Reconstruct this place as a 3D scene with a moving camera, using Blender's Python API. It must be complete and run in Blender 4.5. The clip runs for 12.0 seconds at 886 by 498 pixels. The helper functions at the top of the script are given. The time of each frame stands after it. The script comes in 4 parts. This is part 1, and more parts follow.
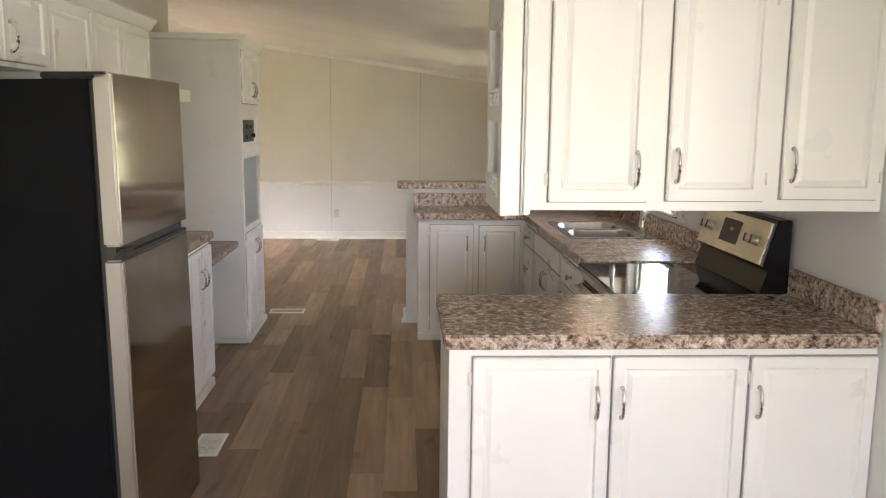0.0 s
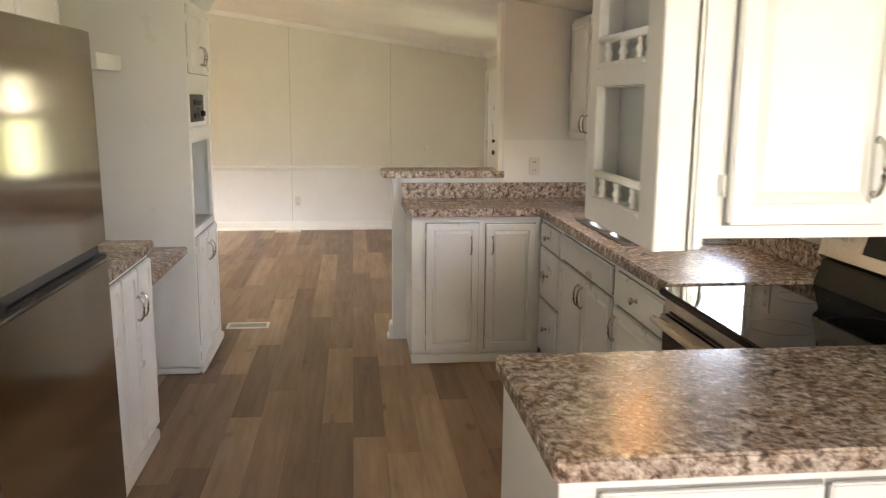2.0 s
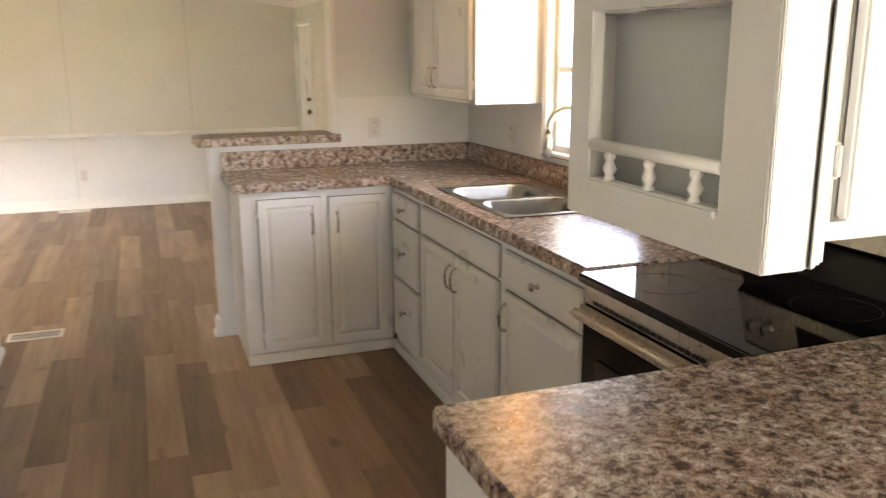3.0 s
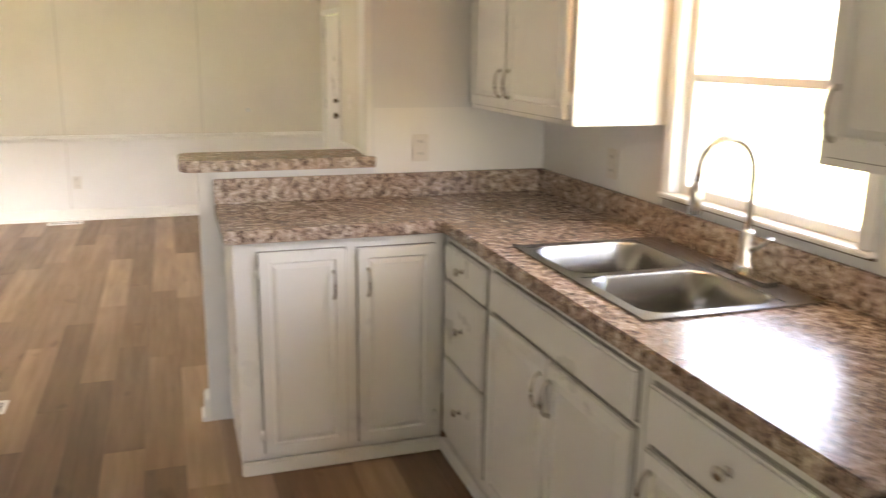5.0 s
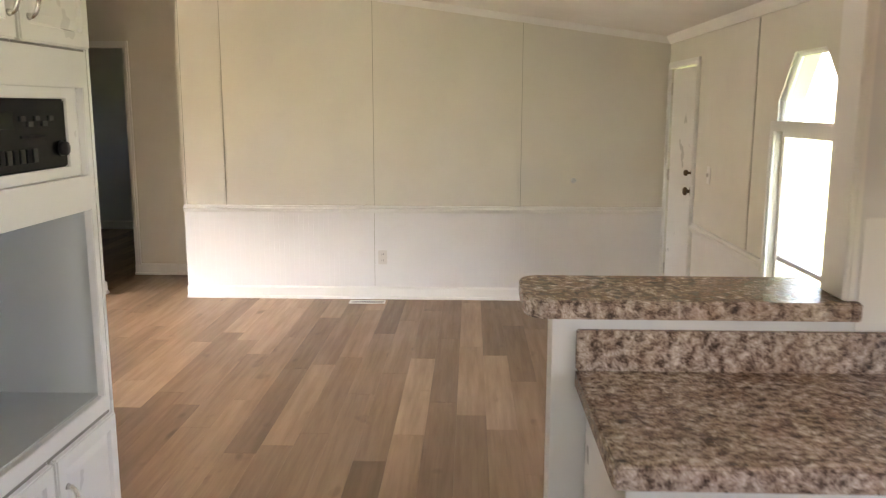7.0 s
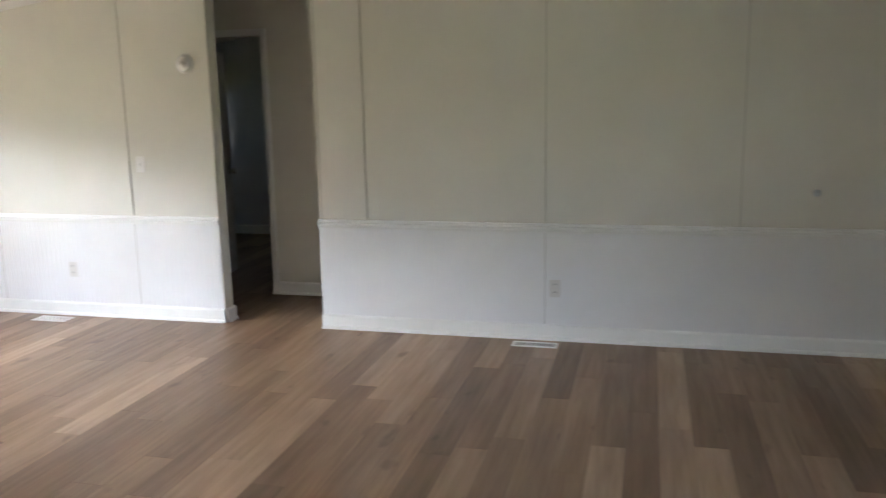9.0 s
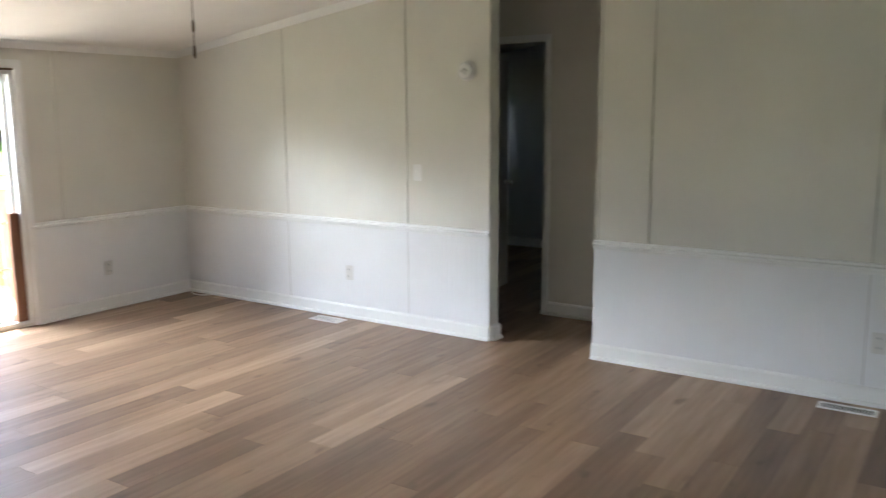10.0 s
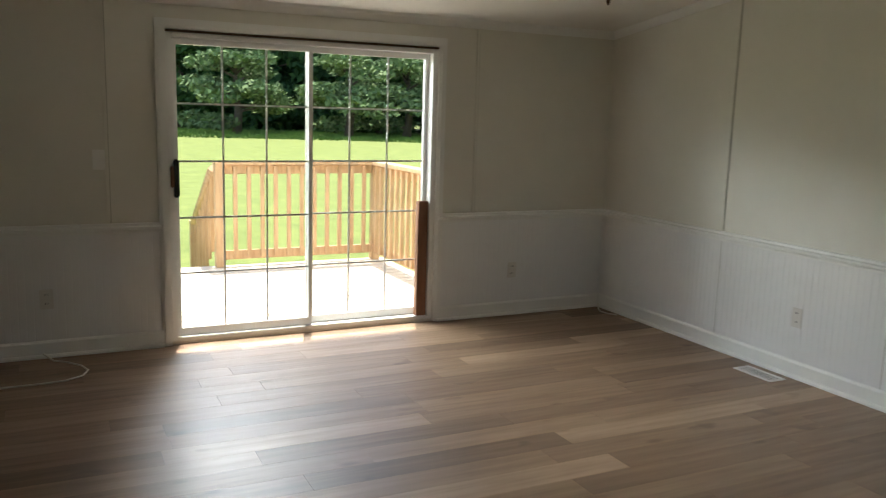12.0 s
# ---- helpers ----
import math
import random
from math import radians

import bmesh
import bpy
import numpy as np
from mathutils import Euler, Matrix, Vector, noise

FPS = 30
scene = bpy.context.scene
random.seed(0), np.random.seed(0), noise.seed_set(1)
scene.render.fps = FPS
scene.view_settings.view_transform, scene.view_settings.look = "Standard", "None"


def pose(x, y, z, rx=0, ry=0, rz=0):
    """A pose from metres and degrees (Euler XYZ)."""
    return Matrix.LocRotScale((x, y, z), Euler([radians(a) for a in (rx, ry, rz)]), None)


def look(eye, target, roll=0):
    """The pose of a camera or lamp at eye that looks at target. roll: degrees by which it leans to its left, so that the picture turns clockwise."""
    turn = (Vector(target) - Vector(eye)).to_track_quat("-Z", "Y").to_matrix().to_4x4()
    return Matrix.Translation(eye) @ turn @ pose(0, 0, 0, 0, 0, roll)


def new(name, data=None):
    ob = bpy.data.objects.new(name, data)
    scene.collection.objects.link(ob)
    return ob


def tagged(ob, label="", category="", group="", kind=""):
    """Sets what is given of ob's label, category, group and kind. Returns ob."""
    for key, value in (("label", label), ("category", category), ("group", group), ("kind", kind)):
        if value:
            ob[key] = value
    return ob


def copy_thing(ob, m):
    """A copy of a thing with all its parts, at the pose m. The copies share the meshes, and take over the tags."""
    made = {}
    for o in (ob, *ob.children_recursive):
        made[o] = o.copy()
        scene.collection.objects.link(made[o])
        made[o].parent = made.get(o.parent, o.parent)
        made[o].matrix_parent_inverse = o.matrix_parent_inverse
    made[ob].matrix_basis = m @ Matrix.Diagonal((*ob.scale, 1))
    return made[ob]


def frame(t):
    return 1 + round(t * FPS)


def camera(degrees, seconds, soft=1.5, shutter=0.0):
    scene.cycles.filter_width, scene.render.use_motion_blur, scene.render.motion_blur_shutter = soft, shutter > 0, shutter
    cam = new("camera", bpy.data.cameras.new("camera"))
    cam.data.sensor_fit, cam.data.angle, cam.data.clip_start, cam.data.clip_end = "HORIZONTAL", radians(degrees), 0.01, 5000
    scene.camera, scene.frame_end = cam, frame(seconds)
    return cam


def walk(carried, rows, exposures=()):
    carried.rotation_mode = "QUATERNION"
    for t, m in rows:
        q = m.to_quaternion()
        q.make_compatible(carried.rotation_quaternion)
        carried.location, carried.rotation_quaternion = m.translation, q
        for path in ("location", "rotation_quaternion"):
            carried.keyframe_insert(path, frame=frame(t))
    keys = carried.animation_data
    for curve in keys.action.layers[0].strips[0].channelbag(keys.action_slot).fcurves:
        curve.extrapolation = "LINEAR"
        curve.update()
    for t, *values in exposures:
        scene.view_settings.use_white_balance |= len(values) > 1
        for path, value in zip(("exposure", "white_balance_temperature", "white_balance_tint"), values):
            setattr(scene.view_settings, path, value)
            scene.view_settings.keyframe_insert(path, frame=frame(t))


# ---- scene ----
cam = camera(57.0, 12.0, 1.15, 0.35)
PATH = [
    (0, (0.208, 0.244, 1.598), (0.307, 2.217, 1.286), 0.6),
    (0.5, (0.148, 0.428, 1.581), (0.268, 2.401, 1.272), 0.7),
    (1, (0.043, 0.711, 1.591), (0.213, 2.674, 1.249), 0.2),
    (1.5, (0.051, 1.044, 1.58), (0.24, 3.004, 1.229), 0.4),
    (2, (-0.013, 1.36, 1.571), (0.203, 3.315, 1.209), 0.5),
    (2.5, (-0.125, 1.73, 1.559), (0.302, 3.64, 1.147), -0.1),
    (3, (-0.105, 2.043, 1.542), (0.569, 3.869, 1.08), -0.3),
    (3.2, (-0.08, 2.165, 1.542), (0.67, 3.958, 1.072), -0.3),
    (4.8, (0.119, 3.112, 1.547), (0.855, 4.911, 1.074), 1.0),
    (5, (0.14, 3.23, 1.546), (0.759, 5.073, 1.076), 0.8),
    (5.5, (0.094, 3.597, 1.54), (0.476, 5.504, 1.074), 0.5),
    (6, (0.073, 3.919, 1.534), (0.259, 5.861, 1.093), 0.0),
    (6.5, (0.102, 4.294, 1.559), (0.105, 6.258, 1.18), 0.2),
    (7, (0.034, 4.664, 1.568), (-0.032, 6.633, 1.224), 0.1),
    (7.2, (0.03, 4.81, 1.567), (-0.055, 6.778, 1.222), 0.1),
    (8.8, (-0.085, 5.92, 1.583), (-0.453, 7.851, 1.218), -1.0),
    (9, (-0.107, 6.043, 1.583), (-0.592, 7.948, 1.218), -1.1),
    (9.5, (-0.135, 6.291, 1.564), (-0.957, 8.082, 1.221), -1.0),
    (10, (-0.288, 6.474, 1.568), (-1.381, 8.117, 1.239), -0.4),
    (10.5, (-0.454, 6.683, 1.506), (-1.816, 8.117, 1.205), -0.3),
    (11, (-0.626, 6.88, 1.471), (-2.199, 8.079, 1.181), 0.7),
    (11.5, (-0.81, 7.14, 1.475), (-2.503, 8.16, 1.169), 1.1),
    (12, (-1.086, 7.324, 1.474), (-2.855, 8.197, 1.144), 1.7),
]
walk(cam, [(t, look(eye, target, roll)) for t, eye, target, roll in PATH], [
    (0.0, 3.7, 7300, 22), (2.0, 3.9, 7800, 21), (3.0, 4.15, 7850, 22), (4.0, 4.25, 7850, 22), (5.0, 4.3, 7950, 22), (5.5, 4.0, 7800, 22), (6.0, 3.75, 7700, 22), (7.0, 3.9, 7450, 22), (8.4, 3.15, 6600, 18), (9.5, 2.72, 6050, 13),
    (10.5, 2.38, 6050, 11), (11.0, 1.87, 6600, 8), (11.5, 1.42, 6600, 6), (12.0, 1.26, 6600, 6)])

# ---- light: daylight through the openings, added fills, one warm lamp over the sink ----
world = bpy.data.worlds.new("sky")
scene.world = world
world.use_nodes = True
wn = world.node_tree.nodes
sky = wn.new("ShaderNodeTexSky")
sky.sky_type = "NISHITA"
sky.sun_disc = False
sky.sun_elevation = radians(72)
sky.sun_rotation = radians(-70)
wn["Background"].inputs[1].default_value = 0.15
world.node_tree.links.new(sky.outputs[0], wn["Background"].inputs[0])

sun = new("sun", bpy.data.lights.new("sun", "SUN"))
sun.data.energy, sun.data.angle, sun.data.color = 5.0, radians(0.5), (1.0, 0.96, 0.9)
sun.matrix_world = look((-3.2, 1.1, 10.0), (0, 0, 0))


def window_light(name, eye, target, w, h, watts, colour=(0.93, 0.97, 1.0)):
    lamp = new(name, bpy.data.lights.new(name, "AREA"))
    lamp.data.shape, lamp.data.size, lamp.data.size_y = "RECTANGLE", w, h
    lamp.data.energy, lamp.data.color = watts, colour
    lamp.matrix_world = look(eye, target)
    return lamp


window_light("daylight_kitchen_window", (1.83, 5.165, 1.54), (0, 5.165, 1.54), 0.76, 0.86, 0.45)
window_light("daylight_front_window", (1.70, 8.55, 1.02), (0, 8.55, 1.02), 0.66, 1.1, 0.4)
window_light("daylight_dining_window", (0.4, -2.57, 1.35), (0.4, 0, 1.35), 1.7, 1.3, 5.3)
# Fill through an assumed side window that is never in view.
window_light("fill_assumed_side_window", (1.83, 1.1, 1.40), (0, 1.1, 1.40), 0.6, 1.2, 1.6)
# Added fill lamp, floating outside above the view, to brighten the living room.
window_light("added_fill_sliding_door", (-8.6, 8.1, 2.58), (-4.4, 9.9, 1.3), 2.9, 0.6, 84)
sink_bulb = new("sink_lamp_bulb", bpy.data.lights.new("sink_lamp_bulb", "POINT"))
sink_bulb.data.energy, sink_bulb.data.color, sink_bulb.data.shadow_soft_size = 0.36, (1.0, 0.52, 0.2), 0.06
sink_bulb.location = (1.42, 5.20, 1.99)


# ---- materials ----
def mat(name, colour, rough=0.5, metal=0.0, spec=0.5):
    m = bpy.data.materials.new(name)
    m.use_nodes = True
    b = m.node_tree.nodes["Principled BSDF"]
    b.inputs["Base Color"].default_value = (*colour, 1)
    b.inputs["Roughness"].default_value = rough
    b.inputs["Metallic"].default_value = metal
    b.inputs["Specular IOR Level"].default_value = spec
    return m


def node(m, kind, **values):
    n = m.node_tree.nodes.new(kind)
    for key, value in values.items():
        n.inputs[key.replace("_", " ")].default_value = value
    return n


def wire(m, a, b):
    m.node_tree.links.new(a, b)


def noise_of(m, scale, detail=4, rough=0.55, stretch=(1, 1, 1), vector=None):
    mp = node(m, "ShaderNodeMapping")
    mp.inputs["Scale"].default_value = stretch
    if vector is None:
        vector = node(m, "ShaderNodeNewGeometry").outputs["Position"]
    wire(m, vector, mp.inputs["Vector"])
    n = node(m, "ShaderNodeTexNoise", Scale=scale, Detail=detail, Roughness=rough)
    wire(m, mp.outputs[0], n.inputs["Vector"])
    return n.outputs["Fac"]


def ramp_of(m, fac, stops):
    r = node(m, "ShaderNodeValToRGB")
    e = r.color_ramp.elements
    while len(e) < len(stops):
        e.new(0.5)
    for el, (p, c) in zip(e, stops):
        el.position, el.color = p, (*c, 1)
    wire(m, fac, r.inputs[0])
    return r.outputs[0]


def mixed(m, fac, a, b, mode="MIX"):
    n = m.node_tree.nodes.new("ShaderNodeMix")
    n.data_type, n.blend_type = "RGBA", mode
    for s, v in ((n.inputs[0], fac), (n.inputs[6], a), (n.inputs[7], b)):
        if isinstance(v, (int, float)):
            s.default_value = v
        elif isinstance(v, tuple):
            s.default_value = (*v, 1)
        else:
            wire(m, v, s)
    return n.outputs[2]


def bsdf(m):
    return m.node_tree.nodes["Principled BSDF"]


def bump(m, height, strength, distance):
    b = node(m, "ShaderNodeBump", Strength=strength, Distance=distance)
    wire(m, height, b.inputs["Height"])
    wire(m, b.outputs[0], bsdf(m).inputs["Normal"])


def painted(name, colour, rough, grain=260, strength=0.12, shade=0.9):
    """Brushed or rolled paint: a faint blotch, a fine tooth and uneven gloss."""
    m = mat(name, colour, rough)
    blotch = noise_of(m, 1.7, 5)
    worn = tuple(c * shade for c in colour)
    wire(m, ramp_of(m, blotch, [(0.3, worn), (0.62, colour)]), bsdf(m).inputs["Base Color"])
    wire(m, ramp_of(m, noise_of(m, 6, 3), [(0.3, (rough - 0.08,) * 3), (0.7, (rough + 0.1,) * 3)]), bsdf(m).inputs["Roughness"])
    bump(m, noise_of(m, grain, 3), strength, 0.002)
    return m


CAB = painted("cabinet_white_paint", (0.80, 0.80, 0.79), 0.34, 120, 0.10, 0.95)
PANEL = painted("wall_panel_paint", (0.73, 0.71, 0.645), 0.5, 320, 0.10, 0.94)
WAINS = painted("wainscot_white_paint", (0.80, 0.80, 0.80), 0.42, 200, 0.08, 0.95)
TRIM = painted("trim_white_paint", (0.82, 0.82, 0.80), 0.36, 150, 0.08, 0.95)
GREYW = painted("splash_wall_paint", (0.72, 0.73, 0.74), 0.5, 240, 0.10, 0.94)
# INNER is greyer than the cabinet white; used inside the niches.
INNER = painted("niche_grey", (0.62, 0.65, 0.66), 0.42, 160, 0.1, 0.92)
CEIL = painted("ceiling_stipple", (0.80, 0.78, 0.74), 0.85, 90, 0.75, 0.93)
# Dark plates round the cabinet doors paint in the shade of their gaps.
SHADOWGAP = mat("door_gap_shade", (0.30, 0.29, 0.28), 0.7)
GAP = mat("dark_joint", (0.10, 0.09, 0.08), 0.8)
SEAM = mat("panel_joint", (0.34, 0.32, 0.27), 0.7)
CHROME = mat("brushed_nickel", (0.62, 0.60, 0.57), 0.24, 1.0)
BRONZE = mat("aged_bronze", (0.12, 0.08, 0.05), 0.35, 0.9)
PLASTIC = mat("white_plastic", (0.83, 0.82, 0.79), 0.32)
OUTLET = mat("ivory_plastic", (0.69, 0.67, 0.635), 0.35)
SLOT = mat("dark_slot", (0.03, 0.03, 0.03), 0.6)
BLACK = mat("black_enamel", (0.006, 0.006, 0.007), 0.2, 0, 0.25)
BLKSIDE = mat("black_textured_steel", (0.004, 0.0045, 0.0055), 0.45, 0, 0.08)
bump(BLKSIDE, noise_of(BLKSIDE, 700, 2), 0.25, 0.001)
COOKTOP = mat("black_ceramic_glass", (0.006, 0.006, 0.007), 0.045, 0, 0.6)
BLKPLASTIC = mat("black_plastic", (0.010, 0.010, 0.011), 0.4, 0, 0.35)
RADIO = mat("gloss_black_case", (0.003, 0.003, 0.004), 0.25, 0, 0.25)
YELLOW = mat("yellow_sticker", (0.95, 0.82, 0.02), 0.6)
YELLOW.node_tree.nodes["Principled BSDF"].inputs["Transmission Weight"].default_value = 0.8
DIM = mat("grey_print", (0.009, 0.009, 0.010), 0.45, 0, 0.1)
CORD = mat("white_cord", (0.75, 0.73, 0.68), 0.5)


def steel(name, colour, rough, stretch):
    m = mat(name, colour, rough, 1.0)
    g = noise_of(m, 60, 4, 0.6, stretch)
    wire(m, ramp_of(m, g, [(0.25, (rough - 0.03,) * 3), (0.75, (rough + 0.06,) * 3)]), bsdf(m).inputs["Roughness"])
    bump(m, g, 0.02, 0.0006)
    return m


STEEL = steel("fridge_stainless", (0.36, 0.33, 0.29), 0.085, (1, 1, 22))
STEELDK = steel("fridge_door_edge", (0.44, 0.42, 0.39), 0.34, (1, 1, 14))
SINKST = mat("sink_stainless", (0.34, 0.335, 0.325), 0.27, 1.0)
RANGEST = steel("range_stainless", (0.66, 0.62, 0.56), 0.26, (1, 18, 1))

GLASS = mat("window_glass", (1, 1, 1), 0.0)
bsdf(GLASS).inputs["Transmission Weight"].default_value = 1.0
bsdf(GLASS).inputs["IOR"].default_value = 1.02

LAMINATE = mat("granite_laminate", (0.35, 0.28, 0.22), 0.2)
lm = LAMINATE
big = noise_of(lm, 9, 5, 0.6)
mid = noise_of(lm, 46, 7, 0.78)
lm.node_tree.nodes[mid.node.name].inputs["Distortion"].default_value = 0.35
fine = noise_of(lm, 190, 4, 0.7)
base = ramp_of(lm, mid, [(0.37, (0.050, 0.038, 0.032)), (0.44, (0.185, 0.135, 0.11)), (0.495, (0.41, 0.325, 0.275)), (0.565, (0.58, 0.495, 0.435)), (0.66, (0.75, 0.69, 0.63))])
blot = ramp_of(lm, big, [(0.36, (0.72, 0.60, 0.53)), (0.58, (1.0, 0.98, 0.96))])
col = mixed(lm, 0.85, base, blot, "MULTIPLY")
speck = ramp_of(lm, fine, [(0.36, (0.55, 0.50, 0.47)), (0.48, (1, 1, 1))])
wire(lm, mixed(lm, 0.8, col, speck, "MULTIPLY"), bsdf(lm).inputs["Base Color"])
wire(lm, ramp_of(lm, mid, [(0.3, (0.19,) * 3), (0.7, (0.30,) * 3)]), bsdf(lm).inputs["Roughness"])
bump(lm, fine, 0.10, 0.001)

# wood-look vinyl plank: tone by piece, grain along the plank
PLANK = mat("wood_look_vinyl_plank", (0.3, 0.2, 0.13), 0.34)
pm = PLANK
oi = node(pm, "ShaderNodeObjectInfo")
ge = node(pm, "ShaderNodeNewGeometry")
add = pm.node_tree.nodes.new("ShaderNodeMath")
add.operation = "ADD"
wire(pm, oi.outputs["Random"], add.inputs[0])
wire(pm, ge.outputs["Random Per Island"], add.inputs[1])
fr = pm.node_tree.nodes.new("ShaderNodeMath")
fr.operation = "FRACT"
wire(pm, add.outputs[0], fr.inputs[0])
off = pm.node_tree.nodes.new("ShaderNodeVectorMath")
off.operation = "MULTIPLY_ADD"
comb = node(pm, "ShaderNodeCombineXYZ")
wire(pm, fr.outputs[0], comb.inputs[0])
wire(pm, fr.outputs[0], comb.inputs[1])
wire(pm, comb.outputs[0], off.inputs[0])
off.inputs[1].default_value = (37, 91, 0)
wire(pm, ge.outputs["Position"], off.inputs[2])
grain = noise_of(pm, 26, 7, 0.62, (1, 0.06, 1), off.outputs[0])
streak = noise_of(pm, 5, 4, 0.5, (1, 0.16, 1), off.outputs[0])
knot = noise_of(pm, 7, 2, 0.4, (1, 0.5, 1), off.outputs[0])
tone = ramp_of(pm, fr.outputs[0], [(0.0, (0.180, 0.114, 0.070)), (0.35, (0.232, 0.149, 0.093)), (0.65, (0.280, 0.184, 0.116)), (0.84, (0.340, 0.229, 0.147)), (1.0, (0.42, 0.293, 0.195))])
gr = ramp_of(pm, grain, [(0.3, (0.78, 0.765, 0.75)), (0.62, (1.05, 1.05, 1.05))])
st = ramp_of(pm, streak, [(0.3, (0.78, 0.76, 0.74)), (0.65, (1.10, 1.10, 1.10))])
kn = ramp_of(pm, knot, [(0.24, (0.45, 0.40, 0.36)), (0.33, (1, 1, 1))])
c1 = mixed(pm, 1.0, tone, gr, "MULTIPLY")
c2 = mixed(pm, 1.0, c1, st, "MULTIPLY")
wire(pm, mixed(pm, 0.8, c2, kn, "MULTIPLY"), bsdf(pm).inputs["Base Color"])
wire(pm, ramp_of(pm, grain, [(0.3, (0.48,) * 3), (0.7, (0.37,) * 3)]), bsdf(pm).inputs["Roughness"])
bump(pm, grain, 0.10, 0.002)


def timber(name, dark, light):
    m = mat(name, light, 0.65)
    g = noise_of(m, 30, 6, 0.6, (1, 1, 0.12))
    wire(m, ramp_of(m, g, [(0.3, dark), (0.7, light)]), bsdf(m).inputs["Base Color"])
    bump(m, g, 0.2, 0.003)
    return m


DECKWOOD = timber("new_pine_timber", (0.46, 0.28, 0.14), (0.66, 0.46, 0.27))
STICK = timber("brown_board", (0.16, 0.07, 0.035), (0.27, 0.13, 0.07))
# DECKTOP is paler than DECKWOOD: the sun's glare on the boards is in its colour.
DECKTOP = timber("sunlit_deck_board", (0.55, 0.45, 0.33), (0.74, 0.64, 0.50))
BARK = timber("bark", (0.05, 0.035, 0.025), (0.13, 0.10, 0.07))
GRASS = mat("lawn", (0.1, 0.2, 0.03), 0.9)
wire(GRASS, ramp_of(GRASS, noise_of(GRASS, 1.2, 8, 0.7), [(0.3, (0.10, 0.135, 0.02)), (0.7, (0.19, 0.222, 0.045))]), bsdf(GRASS).inputs["Base Color"])
bump(GRASS, noise_of(GRASS, 40, 4), 0.6, 0.03)


def leaf_mat(name, a, b):
    m = mat(name, a, 0.85, 0, 0.15)
    g = node(m, "ShaderNodeNewGeometry")
    wire(m, ramp_of(m, g.outputs["Random Per Island"], [(0.0, a), (1.0, b)]), bsdf(m).inputs["Base Color"])
    bsdf(m).inputs["Transmission Weight"].default_value = 0.0
    return m


LEAF = leaf_mat("dark_leaves", (0.02, 0.05, 0.018), (0.06, 0.12, 0.035))
LEAF2 = leaf_mat("pale_leaves", (0.08, 0.14, 0.05), (0.20, 0.26, 0.12))
BLADES = leaf_mat("grass_blades", (0.07, 0.13, 0.025), (0.13, 0.20, 0.045))
SHED = painted("shed_siding_paint", (0.30, 0.36, 0.42), 0.6)
SHEDROOF = mat("shed_roof", (0.10, 0.10, 0.11), 0.8)


# ---- builders ----
def thing(name, m=None, label="", category="", group="", kind=""):
    ob = new(name)
    ob.empty_display_size = 0.1
    ob.matrix_world = m or Matrix()
    return tagged(ob, label, category, group, kind)


def part(name, bm, material, parent=None, label=""):
    """Links a bmesh, in its thing's own frame, as one mesh object."""
    bmesh.ops.recalc_face_normals(bm, faces=bm.faces)
    me = bpy.data.meshes.new(name)
    bm.to_mesh(me)
    bm.free()
    me.materials.append(material)
    ob = new(name, me)
    if parent is not None:
        ob.parent = parent
    return tagged(ob, label)


def box(x0, x1, y0, y1, z0, z1, bevel=0.0, seg=2, bm=None):
    b = bmesh.new()
    bmesh.ops.create_cube(b, size=1)
    for v in b.verts:
        v.co = ((x0 + x1) / 2 + v.co.x * (x1 - x0), (y0 + y1) / 2 + v.co.y * (y1 - y0), (z0 + z1) / 2 + v.co.z * (z1 - z0))
    if bevel:
        bmesh.ops.bevel(b, geom=b.edges[:], offset=bevel, segments=seg, affect="EDGES", clamp_overlap=True)
    if bm is None:
        return b
    me = bpy.data.meshes.new("tmp")
    b.to_mesh(me)
    b.free()
    bm.from_mesh(me)
    bpy.data.meshes.remove(me)
    return bm


def slab(us, vs, solid, w0, w1, m=None, bevel=0.0):
    """A plate of grid cells (those for which solid(i, j)) between w0 and w1, so that openings go through it."""
    b = bmesh.new()
    grid = {}

    def at(i, j):
        if (i, j) not in grid:
            grid[i, j] = b.verts.new((us[i], vs[j], w0))
        return grid[i, j]
    for i in range(len(us) - 1):
        for j in range(len(vs) - 1):
            if solid(i, j):
                b.faces.new([at(i, j), at(i + 1, j), at(i + 1, j + 1), at(i, j + 1)])
    ret = bmesh.ops.extrude_face_region(b, geom=b.faces[:] + b.edges[:] + b.verts[:])
    for v in ret["geom"]:
        if isinstance(v, bmesh.types.BMVert):
            v.co.z = w1
    bmesh.ops.recalc_face_normals(b, faces=b.faces)
    if bevel:
        sharp = [e for e in b.edges if len(e.link_faces) == 2 and e.calc_face_angle() > 0.6]
        bmesh.ops.bevel(b, geom=sharp, offset=bevel, segments=2, affect="EDGES", clamp_overlap=True)
    if m is not None:
        b.transform(m)
    return b


ALONG_X = Matrix(((1, 0, 0, 0), (0, 0, 1, 0), (0, 1, 0, 0), (0, 0, 0, 1)))   # u=x v=z w=y
ALONG_Y = Matrix(((0, 0, 1, 0), (1, 0, 0, 0), (0, 1, 0, 0), (0, 0, 0, 1)))   # u=y v=z w=x


